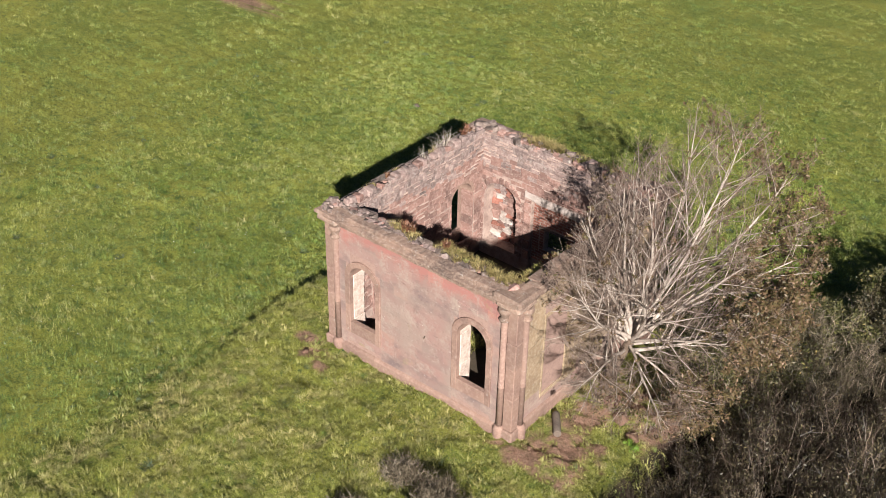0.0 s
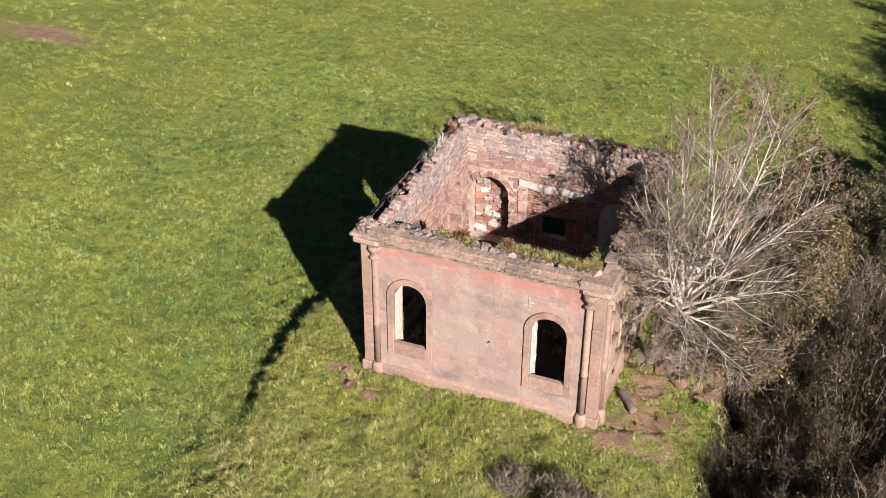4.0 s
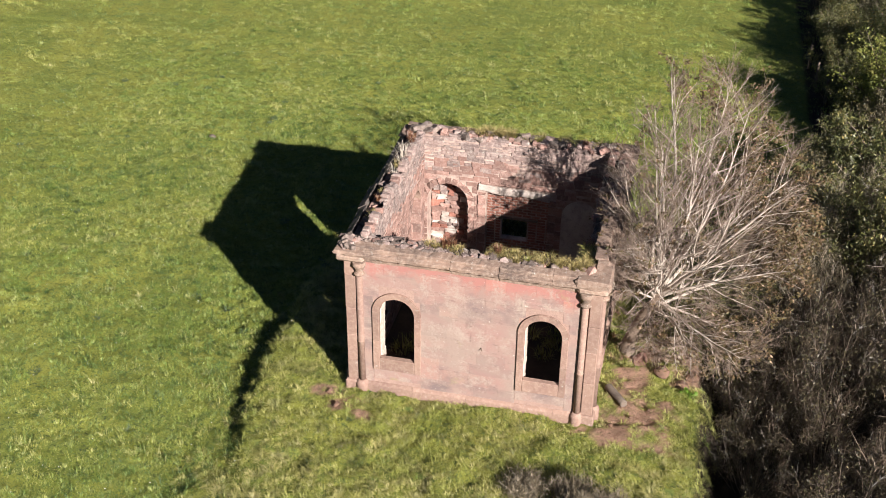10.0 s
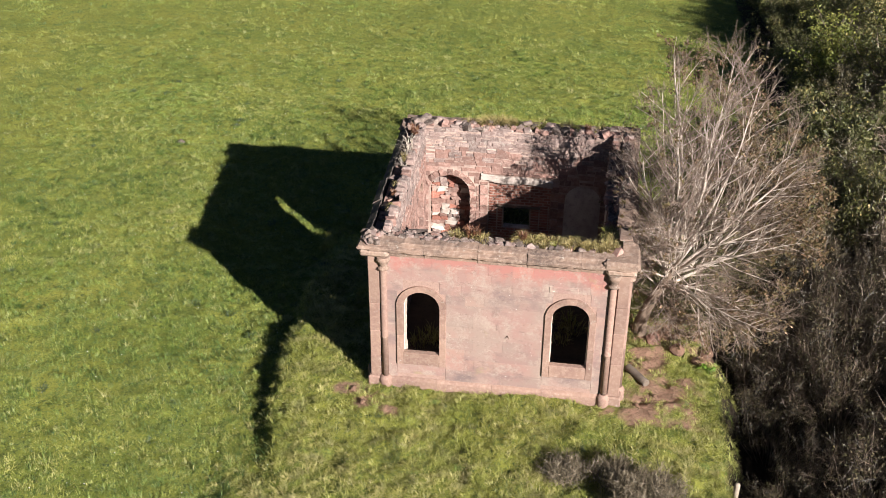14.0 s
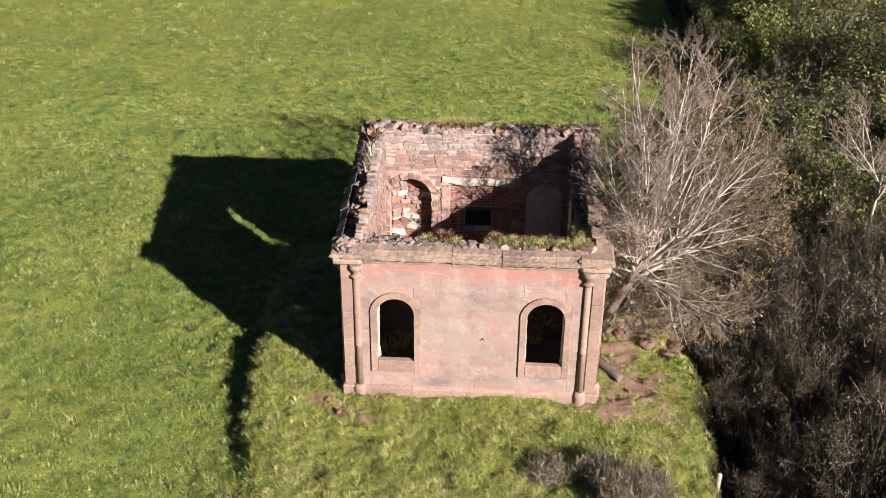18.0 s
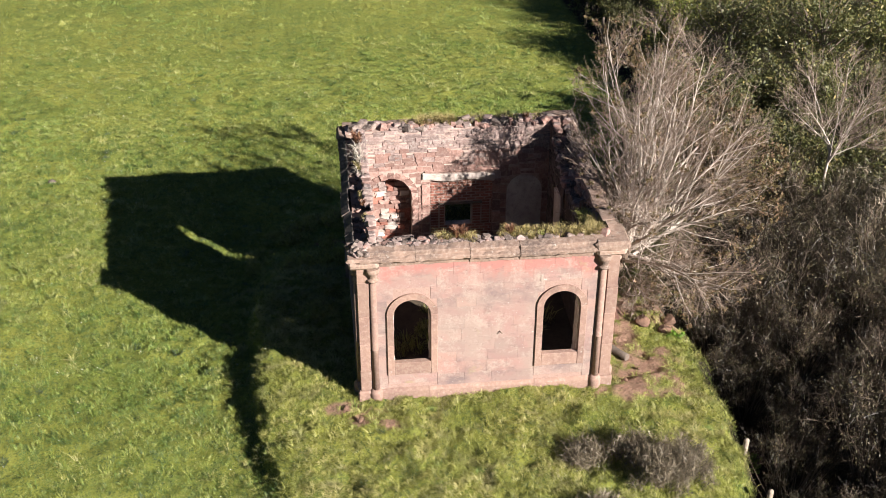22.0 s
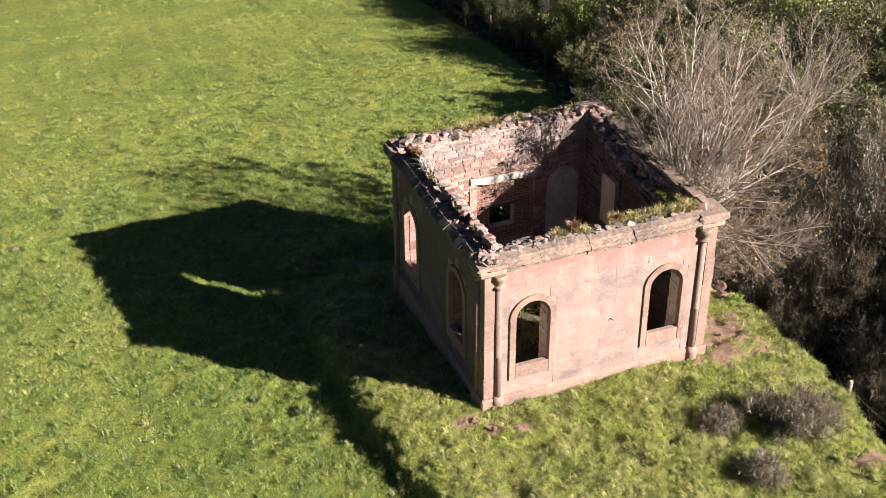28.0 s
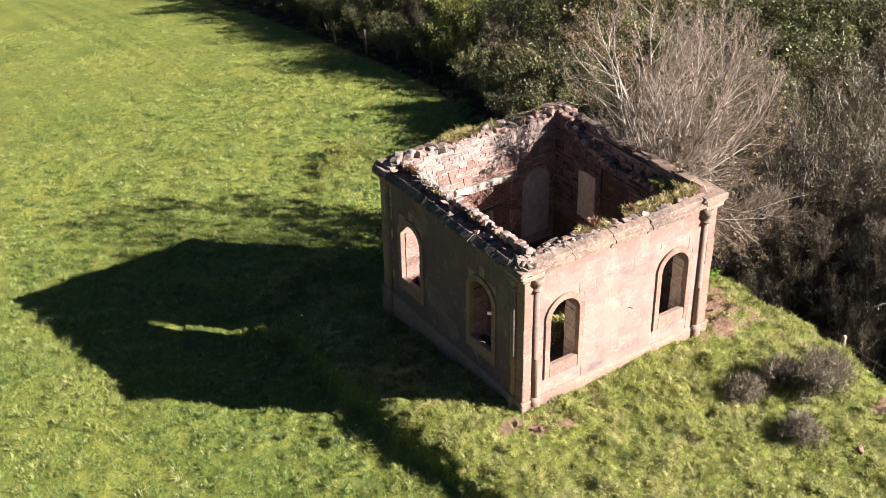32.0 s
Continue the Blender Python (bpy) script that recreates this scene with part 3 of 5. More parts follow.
# its inner leaf has slumped in the middle: stretches of the wall and their tops
SLUMP = [(0.5, 1.1, 3.56), (1.1, 1.6, 3.46), (1.6, 2.05, 3.38), (2.05, 2.45, 3.32), (2.45, 3.1, 3.26), (3.1, 3.6, 3.34), (3.6, 4.1, 3.42), (4.1, 4.6, 3.52), (4.6, 5.05, 3.66), (5.05, 5.4, 3.80)]
NICHE = arch(1.50, 0.53, 0.5, 1.93, 2.46)
RECESS = [(2.50, -0.2), (4.12, -0.2), (4.12, 2.33), (2.50, 2.33)]
back = wall("back_wall", F_BACK_IN @ Matrix.Translation((0, 0.008, 0)), X0 + 0.06, X1 - 0.06, [NICHE, RECESS], T - 0.06, M_MORTAR, "rubble back wall with a niche and a bricked-up opening", 3.80)

# shared block meshes, one unit in each direction, face towards -y
def block_mesh(name, inset, bulge, rough, mat):
    bm = bmesh.new()
    r = lambda s: rng.uniform(-s, s)  # noqa: E731
    rear = [bm.verts.new((x, 0.5, z)) for x, z in ((-0.5, -0.5), (0.5, -0.5), (0.5, 0.5), (-0.5, 0.5))]
    rim = [bm.verts.new((x * (1 + r(rough)), -0.2 + r(rough), z * (1 + r(rough)))) for x, z in ((-0.5, -0.5), (0.5, -0.5), (0.5, 0.5), (-0.5, 0.5))]
    face = [bm.verts.new((x * (1 - 2 * inset) + r(rough * 0.7), -0.5 + r(bulge), z * (1 - 2 * inset) + r(rough * 0.7))) for x, z in ((-0.5, -0.5), (0.5, -0.5), (0.5, 0.5), (-0.5, 0.5))]
    bm.faces.new(face)
    for a, b in ((face, rim), (rim, rear)):
        for i in range(4):
            j = (i + 1) % 4
            bm.faces.new((a[i], b[i], b[j], a[j]))
    bmesh.ops.recalc_face_normals(bm, faces=bm.faces[:])
    me = bpy.data.meshes.new(name)
    bm.to_mesh(me)
    bm.free()
    me.materials.append(mat)
    return me


ASHLAR = [block_mesh("ashlar", 0.0009, 0.02, 0.0012, M_FACADE) for _ in range(5)]
RUBBLE = [block_mesh("rubble", 0.02, 0.12, 0.10, M_RUBBLE) for _ in range(12)]
GREYR = [block_mesh("grey_rubble", 0.02, 0.14, 0.12, M_GREY) for _ in range(12)]
SHADEDR = [block_mesh("shade_rubble", 0.02, 0.12, 0.10, M_SHADE_RUBBLE) for _ in range(8)]
BRICKS = [block_mesh("brick_piece", 0.03, 0.12, 0.03, M_BRICK) for _ in range(4)]
LIMEBL = [block_mesh("limed_block", 0.07, 0.3, 0.24, M_PLASTER) for _ in range(6)]
FILL = [block_mesh("fill_block", 0.05, 0.3, 0.2, m) for m in (M_BRICK, M_RUBBLE, M_RUBBLE, M_GREY) for _ in range(3)]
DARKBL = [block_mesh("quoin_block", 0.05, 0.12, 0.06, M_RUBBLE) for _ in range(4)]


def lay(name, frame_m, meshes, x, z, w, h, depth, y, parent, turn=0.0):
    """One stone: centre x, z in the wall's plane, its face at y."""
    ob = new(name, meshes[int(rng.integers(len(meshes)))])
    ob.parent = parent
    ob.matrix_basis = frame_m @ pose(x, y + depth / 2, z, 0, turn, 0) @ Matrix.Diagonal((w, depth, h, 1))
    return ob


def free_runs(x0, x1, blocked):
    runs = [(x0, x1)]
    for a, b in blocked:
        runs = [q for s, e in runs for q in ((s, min(e, a)), (max(s, b), e)) if q[1] - q[0] > 0.06]
    return runs


def arch_span(c, half, sill, spring, top, z0, z1, pad):
    if z1 <= sill - pad or z0 >= top + pad:
        return []
    z = max(z0, spring)
    k = 1.0 if z <= spring else math.sqrt(max(0.0, 1 - ((z - spring) / (top + pad - spring)) ** 2))
    return [(c - (half + pad) * k, c + (half + pad) * k)] if k > 0.05 else []


def courses(name, frame_m, x0, x1, z0, z1, hs, ws, gap, depth, y, pick, spans, parent, uneven=0.0):
    z = z0
    while z < z1 - 0.04:
        h = min(rng.uniform(*hs), z1 - z)
        if z1 - z - h < hs[0] * 0.5:
            h = z1 - z
        blocked = [s for fn in spans for s in fn(z, z + h)]
        for a, b in free_runs(x0, x1, blocked):
            x = a
            while x < b - 0.02:
                w = rng.uniform(*ws)
                if b - x - w < ws[0] * 0.6:
                    w = b - x
                dh = rng.uniform(-uneven, uneven) * h
                lay(name, frame_m, pick(x + w / 2, z + h / 2), x + w / 2, z + h / 2 + dh / 2 + (0.06 if uneven > 0.3 else 0) * math.sin(1.9 * x + 1.1 * z + 0.7 * math.sin(4.3 * x)), w - gap, h - gap + dh, depth, y - rng.uniform(0, 0.35) * uneven * 0.08, parent, rng.uniform(-5, 5) * uneven)
                x += w
        z += h


def windows_of(list_w, pad, sign=1):
    return [lambda a, b, c=c, h=h: arch_span(sign * c, h, SILL - 0.3, SPRING, ARCHTOP, a, b, pad) for c, h in list_w]


ash = lambda x, z: ASHLAR  # noqa: E731
courses("ashlar_block", F_FRONT, X0 + 0.40, X1 - 0.40, 0.14, 3.46, (0.26, 0.33), (0.42, 0.74), 0.0012, 0.05, 0.0, ash, windows_of(FRONT_W, 0.15), front)
OCHREBL = [block_mesh("ochre_ashlar", 0.003, 0.03, 0.002, M_OCHRE) for _ in range(4)]
# side blocks: facade stone with the wall's shade put into its colour
ASHSHADE = [block_mesh("side_ashlar", 0.003, 0.03, 0.002, M_SIDE_SHADE) for _ in range(5)]
ash_shade = lambda x, z: ASHSHADE  # noqa: E731
courses("ashlar_block", F_LEFT, -(Y1 - 0.40), -0.40, 0.05, 3.46, (0.26, 0.33), (0.42, 0.74), 0.0015, 0.05, 0.0, ash_shade, windows_of(SIDE_W, 0.15, -1), left)
BLIND = [lambda a, b: [(1.12, 2.08)] if b > 0.45 and a < 2.7 else [], lambda a, b: [(4.02, 4.98)] if b > 0.45 and a < 2.7 else []]
courses("ashlar_block", F_RIGHT, 0.40, Y1 - 0.40, 0.05, 3.46, (0.26, 0.33), (0.42, 0.74), 0.003, 0.05, 0.0, lambda x, z: OCHREBL if z > 0.5 + rng.normal(0, 0.15) else ASHLAR, BLIND, right)


def architrave(frame_m, c, half, parent, reveal=M_LIMED):
    """Raised band round a window with its sill and the inner sides of the opening."""
    w, proud = 0.15, 0.042
    for s in (-1, 1):
        for z0, z1 in ((0.54, 1.35), (1.355, SPRING)):
            bm = moved(box_mesh((c + s * half if s > 0 else c - half - w, -proud, z0), (c + half + w if s > 0 else c - half, 0.09, z1), 0.008), frame_m)
            part("jamb_stone", bm, M_TRIM, parent)
    n = 7
    for i in range(n):
        bm = bmesh.new()
        a0, a1 = math.pi * i / n + 0.002, math.pi * (i + 1) / n - 0.002
        ring = []
        for y in (-proud, T - 0.05):
            for k, rad in ((0, 0.0), (1, w)):
                for j in range(4):
                    a = a0 + (a1 - a0) * j / 3
                    ring.append(bm.verts.new((c + (half + rad) * math.cos(a), y, SPRING + (ARCHTOP - SPRING + rad) * math.sin(a))))
        q = lambda y, k, j: ring[y * 8 + k * 4 + j]  # noqa: E731
        for j in range(3):
            bm.faces.new((q(0, 0, j), q(0, 1, j), q(0, 1, j + 1), q(0, 0, j + 1)))
            bm.faces.new((q(1, 0, j + 1), q(1, 1, j + 1), q(1, 1, j), q(1, 0, j)))
            bm.faces.new((q(0, 0, j + 1), q(1, 0, j + 1), q(1, 0, j), q(0, 0, j)))
            bm.faces.new((q(0, 1, j), q(1, 1, j), q(1, 1, j + 1), q(0, 1, j + 1)))
        for j in (0, 3):
            bm.faces.new((q(0, 0, j), q(1, 0, j), q(1, 1, j), q(0, 1, j)))
        bmesh.ops.recalc_face_normals(bm, faces=bm.faces[:])
        part("voussoir", moved(bm, frame_m), M_TRIM, parent)
    bm = moved(box_mesh((c - half + 0.002, -proud + 0.003, 0.545), (c + half - 0.002, 0.10, SILL + 0.01), 0.01, 0.003), frame_m)
    part("window_sill", bm, M_TRIM, parent, "worn buff stone sill")
    bm = moved(box_mesh((c - half - 0.145, 0.001, 0.26), (c + half + 0.145, 0.10, 0.535), 0.003), frame_m)
    part("apron_stone", bm, M_FACADE if frame_m is F_FRONT else M_SIDE_SHADE, parent)
    # broken limed stonework in the depth of the opening
    for s in (-1, 1):
        z = 0.32
        while z < SPRING - 0.05:
            h = min(rng.uniform(0.16, 0.3), SPRING - z)
            d = rng.uniform(0.002, 0.02)
            bm = moved(box_mesh((c + s * (half - d) if s > 0 else c - half - 0.05, 0.094, z + 0.004), (c + half + 0.05 if s > 0 else c - half + d, T - 0.03, z + h), 0.012, 0.008), frame_m)
            part("reveal_stone", bm, reveal, parent)
            z += h


for c, h in FRONT_W:
    architrave(F_FRONT, c, h, front)
for c, h in SIDE_W:
    architrave(F_LEFT, -c, h, left, M_RUBBLE)

# plinths
for fm, a, b, par in ((F_FRONT, X0 + 0.3, X1 - 0.3, front), (F_LEFT, -(Y1 - 0.3), -0.3, left), (F_RIGHT, 0.3, Y1 - 0.3, right)):
    x = a
    while x < b - 0.01:
        w = min(rng.uniform(0.8, 1.3), b - x)
        if b - x - w < 0.4:
            w = b - x
        bm = bmesh.new()
        prof = [(-0.07, -0.9), (-0.07, 0.08), (-0.045, 0.125), (0.0, 0.15), (0.05, 0.15), (0.05, -0.9)]
        vs = [[bm.verts.new((xx, y, z)) for y, z in prof] for xx in (x + 0.002, x + w - 0.002)]
        bm.faces.new(vs[0]), bm.faces.new(vs[1][::-1])
        for i in range(6):
            bm.faces.new((vs[0][i], vs[1][i], vs[1][(i + 1) % 6], vs[0][(i + 1) % 6]))
        bmesh.ops.recalc_face_normals(bm, faces=bm.faces[:])
        part("plinth_stone", moved(bm, fm), M_TRIM, par)
        x += w

# blind windows of the tree side
for y0 in (1.12, 4.02):
    bm = moved(box_mesh((y0 + 0.06, 0.02, 0.5), (y0 + 0.90, 0.06, 2.64), 0.004), F_RIGHT)
    part("plaster_panel", bm, M_PLASTER, right, "pale rendered panel in a walled-up window")
    for a, b in (((y0, -0.02, 0.4), (y0 + 0.96, 0.05, 0.5)), ((y0, -0.02, 2.64), (y0 + 0.96, 0.05, 2.75)), ((y0, -0.02, 0.5), (y0 + 0.06, 0.05, 2.64)), ((y0 + 0.90, -0.02, 0.5), (y0 + 0.96, 0.05, 2.64))):
        part("panel_frame", moved(box_mesh(a, b, 0.01), F_RIGHT), M_OCHRE, right)

# corner piers with engaged colonnettes
def corner(cx, cy, sx, sy):
    """cx, cy: outer corner; sx, sy: the way into the building."""

    def square(a, b, z0, z1, bevel):
        xs, ys = sorted((cx + sx * a, cx + sx * b)), sorted((cy + sy * a, cy + sy * b))
        return box_mesh((xs[0], ys[0], z0), (xs[1], ys[1], z1), bevel, 0.003)

    pier = part("corner_pier", square(0.045, 0.46, -0.9, 3.46, 0.012), M_TRIM, ruin, "buff sandstone corner pier")
    z = 0.14
    while z < 3.4:
        h = min(rng.uniform(0.5, 0.9), 3.46 - z)
        part("pier_strip", square(rng.normal(0, 0.004), 0.255, z + 0.002, z + h, 0.014), M_TRIM, pier)
        z += h
    part("pier_plinth", square(-0.055, 0.30, -0.9, 0.15, 0.03), M_TRIM, pier)
    shaft = [(0.076, 0.2), (0.076, 1.28), (0.084, 1.29), (0.084, 1.31), (0.074, 1.32), (0.072, 3.1)]
    base = [(0.15, -0.9), (0.15, 0.06), (0.155, 0.09), (0.135, 0.14), (0.11, 0.165), (0.092, 0.2)]
    cap = [(0.072, 3.1), (0.12, 3.115), (0.135, 3.14), (0.12, 3.165), (0.092, 3.175), (0.094, 3.22), (0.12, 3.29), (0.155, 3.35), (0.16, 3.38), (0.15, 3.40), (0.15, 3.45)]
    for px, py in ((cx + sx * 0.345, cy + sy * 0.012), (cx + sx * 0.012, cy + sy * 0.345)):
        m = Matrix.Translation((px, py, 0))
        part("colonnette_shaft", moved(lathe(shaft), m), M_TRIM, pier)
        part("colonnette_base", moved(lathe(base), m), M_TRIM, pier)
        part("capital", moved(lathe(cap), m), M_CORNICE, pier, "ringed stone capital")


for cx, sx in ((0.405, 1), (6.06, -1)):
    for cy, sy in ((-0.035, 1), (Y1 + 0.02, -1)):
        corner(cx, cy, sx, sy)

# cornice, stone by stone
cornice = tagged(new("cornice"), "weathered projecting sandstone cornice")
cornice.parent = ruin


def cornice_stone(fm, a, b, push=0.0, rear=0.20, drop=0.0):
    prof = [(0.10, 3.44), (-0.03, 3.44), (-0.035, 3.50), (-0.07, 3.54), (-0.09, 3.585), (-0.17, 3.62), (-0.20, 3.635), (-0.20, 3.695), (-0.185, 3.712), (-0.115, 3.735), (-0.10, 3.745), (-0.10, 3.80), (-0.08, 3.825), (rear, 3.85), (rear, 3.50)]
    if drop:
        prof = prof[:5] + [(-0.17, 3.60), (-0.20, 3.61), (-0.20, 3.64), (-0.185, 3.655), (-0.04, 3.765), (rear, 3.77), (rear, 3.50)]
    bm = bmesh.new()
    n = max(3, int((b - a) / 0.1))
    rows = []
    for i in range(n + 1):
        x = a + 0.003 + (b - a - 0.006) * i / n
        rows.append([bm.verts.new((x, y - (push if y < 0.05 else 0) + rng.normal(0, 0.005), z + rng.normal(0, 0.006))) for y, z in prof])
    k = len(prof)
    bm.faces.new(rows[0]), bm.faces.new(rows[-1][::-1])
    for p, q in zip(rows, rows[1:]):
        for i in range(k):
            bm.faces.new((p[i], q[i], q[(i + 1) % k], p[(i + 1) % k]))
    bmesh.ops.recalc_face_normals(bm, faces=bm.faces[:])
    part("cornice_stone", moved(bm, fm @ pose(0, rng.normal(0, 0.008), rng.normal(0, 0.005) - drop, rng.normal(0, 0.2), 0, 0)), M_CORNICE_SHADE if drop else M_CORNICE, cornice)


for fm, a, b in ((F_FRONT, X0 + 0.12, X1), (F_LEFT, -(Y1 - 0.02), -0.30), (F_RIGHT, 0.0, Y1), (F_BACK, -X1, -X0)):
    cuts = [a]
    while cuts[-1] < b - 0.01:
        w = rng.uniform(0.75, 1.25)
        cuts.append(b if b - cuts[-1] - w < 0.45 else cuts[-1] + w)
    for p, q in zip(cuts, cuts[1:]):
        near_corner = min(p - a, b - q) < 0.1
        cornice_stone(fm, p, q, 0.008 if near_corner else 0.0, -0.02 if fm is F_LEFT else 0.12, 0.02 if fm is F_LEFT else 0.0)
# square blocks over the colonnettes
for cx, sx in ((X0, 1), (X1, -1)):
    for cy, sy in ((Y0, 1), (Y1, -1)):
        lo = (min(cx - sx * 0.12, cx + sx * 0.52), min(cy - sy * 0.15, cy + sy * 0.52))
        hi = (max(cx - sx * 0.12, cx + sx * 0.52), max(cy - sy * 0.15, cy + sy * 0.52))
        part("corner_block", box_mesh((*lo, 3.455), (*hi, 3.62), 0.05, 0.006), M_CORNICE, cornice)
        if sx < 0:
            part("corner_block", box_mesh((lo[0] - 0.06, lo[1] - 0.06, 3.63), (hi[0] + 0.06, hi[1] + 0.06, 3.83), 0.05, 0.012), M_CORNICE, cornice)
        else:
            part("corner_block", box_mesh((lo[0] - 0.04, lo[1] - 0.04, 3.63), (hi[0] - 0.1, hi[1] - 0.1, 3.74), 0.05, 0.02), M_CORNICE, cornice)

# inner faces
def inner_pick(x, z):
    p = (z - 2.75) / 0.7 + rng.normal(0, 0.25)
    return GREYR if p > 0.5 else RUBBLE


niche_span = lambda a, b: arch_span(1.50, 0.53, 0.4, 1.93, 2.46, a, b, 0.17)  # noqa: E731
recess_span = lambda a, b: [(2.28, 4.30)] if a < 2.44 and b > -0.3 else []  # noqa: E731
blind_niche = lambda a, b: arch_span(4.92, 0.46, 0.4, 1.95, 2.42, a, b, 0.0)  # noqa: E731
courses("rubble_stone", F_BACK_IN, X0 + 0.5, X1 - 0.5, 0.35, 2.85, (0.12, 0.22), (0.14, 0.42), 0.013, 0.07, 0.0, inner_pick, [niche_span, recess_span, blind_niche], back, 0.4)
courses("rubble_stone", F_BACK_IN, X0 + 0.5, X1 - 0.5, 2.85, 3.82, (0.07, 0.15), (0.10, 0.36), 0.012, 0.07, 0.0, inner_pick, [], back, 0.6)
in_w = [lambda a, b, c=c, h=h: arch_span(c, h + 0.05, SILL - 0.05, SPRING, ARCHTOP, a, b, 0.04) for c, h in SIDE_W]
courses("rubble_stone", F_LEFT_IN, T, Y1 - T, 0.5, 2.85, (0.10, 0.2), (0.10, 0.3), 0.014, 0.07, -0.012, inner_pick, in_w, left, 0.4)
courses("rubble_stone", F_LEFT_IN, T, Y1 - T, 2.85, 3.82, (0.07, 0.14), (0.09, 0.26), 0.013, 0.07, -0.012, inner_pick, [], left, 0.6)
part("lime_pointing", moved(plate([(T, 0.3), (Y1 - T, 0.3), (Y1 - T, 3.74), (T, 3.74)], [arch(c, h + 0.04, SILL - 0.1, SPRING, ARCHTOP + 0.04) for c, h in SIDE_W], 0.03), F_LEFT_IN @ Matrix.Translation((0, 0.002, 0))), M_MORTAR, left, "pale lime pointing between the rubble")
alcove = lambda a, b: [(-3.5, -2.5)] if a < 2.9 else []  # noqa: E731
for a, b, top in SLUMP:
    courses("rubble_stone", F_RIGHT_IN, -b, -a, 1.0, top, (0.12, 0.22), (0.16, 0.42), 0.012, 0.07, -0.008, lambda x, z: SHADEDR, [alcove], right, 0.3)
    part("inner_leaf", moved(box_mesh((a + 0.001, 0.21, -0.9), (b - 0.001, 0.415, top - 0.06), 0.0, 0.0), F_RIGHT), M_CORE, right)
part("plaster_patch", moved(box_mesh((-4.35, -0.045, 1.3), (-3.7, 0.02, 2.65), 0.02, 0.02), F_RIGHT_IN), M_PLASTER, right, "flaking pale plaster patch")
f_front_in = Matrix(((-1, 0, 0, 0), (0, -1, 0, T - 0.03), (0, 0, 1, 0), (0, 0, 0, 1)))
fw_in = [lambda a, b, c=c, h=h: arch_span(-c, h + 0.05, SILL - 0.05, SPRING, ARCHTOP, a, b, 0.04) for c, h in FRONT_W]
courses("rubble_stone", f_front_in, -(X1 - 0.5), -(X0 + 0.5), 0.8, 3.82, (0.2, 0.3), (0.3, 0.6), 0.012, 0.07, -0.008, lambda x, z: SHADEDR, fw_in, front, 0.3)

# niche: arch stones, jamb stones and the rough filling
for i in range(11):
    a = math.pi * (i + 0.5) / 11
    lay("niche_voussoir", F_BACK_IN, DARKBL, 1.50 + 0.62 * math.cos(a), 1.93 + 0.62 * math.sin(a), 0.178, 0.185, 0.42, -0.012, back, -math.degrees(a) + 90)
for s in (-1, 1):
    z = 0.45
    while z < 1.9:
        h = min(rng.uniform(0.17, 0.26), 1.93 - z)
        lay("niche_jamb", F_BACK_IN, DARKBL, 1.50 + s * 0.62, z + h / 2, 0.16, h - 0.015, 0.42, -0.012, back)
        z += h
part("niche_back", moved(box_mesh((0.9, 0.42, 0.3), (2.1, 0.475, 2.48)), F_BACK_IN), M_MORTAR, back)
z = 0.5
while z < 2.38:
    h = rng.uniform(0.09, 0.19)
    half = 0.51 if z < 1.9 else 0.53 * math.sqrt(max(0.02, 1 - ((z + h * 0.5 - 1.93) / 0.53) ** 2)) - 0.02
    x = 1.50 - half
    while x < 1.50 + half - 0.05:
        w = min(rng.uniform(0.12, 0.36), 1.50 + half - x)
        kind = LIMEBL if rng.uniform() < (0.38 if x + w / 2 < 1.62 and z < 1.5 else 0.06) else FILL
        lay("filling_stone", F_BACK_IN, kind, x + w / 2, z + h / 2, w - 0.012, h - 0.012, 0.1, 0.355 + rng.uniform(-0.05, 0.03), back, rng.uniform(-10, 10))
        x += w
    z += h

# bricked-up wide opening with a small hole and a bleached lintel
bm = moved(plate([(2.45, -0.3), (4.17, -0.3), (4.17, 2.4), (2.45, 2.4)], [[(2.90, 0.95), (3.58, 0.95), (3.58, 1.55), (2.90, 1.55)]], 0.2), F_BACK_IN @ Matrix.Translation((0, 0.115, 0)))
part("brick_bedding", bm, M_MORTAR, back)
z, row = 0.55, 0
while z < 2.30:
    blocked = [(2.88, 3.60)] if 0.9 < z < 1.62 else []
    for a, b in free_runs(2.51, 4.11, blocked):
        x = a - (0.115 if row % 2 and not blocked else 0)
        while x < b - 0.03:
            x_a, x_b = max(x, a), min(x + 0.225, b)
            if x_b - x_a > 0.04:
                lay("brick", F_BACK_IN, BRICKS, (x_a + x_b) / 2, z + 0.036, x_b - x_a - 0.02, 0.058, 0.06, 0.104 + rng.uniform(-0.004, 0.006), back)
            x += 0.235
    z, row = z + 0.08, row + 1
for s, x in ((-1, 2.39), (1, 4.21)):
    z = 0.5
    while z < 2.28:
        h = min(rng.uniform(0.2, 0.34), 2.33 - z)
        lay("opening_jamb", F_BACK_IN, DARKBL, x, z + h / 2, 0.21, h - 0.015, 0.3, -0.014, back)
        z += h
bm = box_mesh((-0.93, -0.055, -0.095), (0.93, 0.22, 0.095), 0.02)
bmesh.ops.subdivide_edges(bm, edges=[e for e in bm.edges if abs(e.verts[0].co.x - e.verts[1].co.x) > 1], cuts=9)
for v in bm.verts:
    v.co.z += 0.025 * math.sin(5.3 * v.co.x) * (1 if v.co.z < 0 else 0.4) + rng.uniform(-0.012, 0.012)
    v.co.y += rng.uniform(-0.01, 0.01)
part("lintel", moved(bm, F_BACK_IN @ pose(3.22, 0, 2.44, 0, 2.6, 0)), M_WHITEWOOD, back, "bleached white timber lintel")
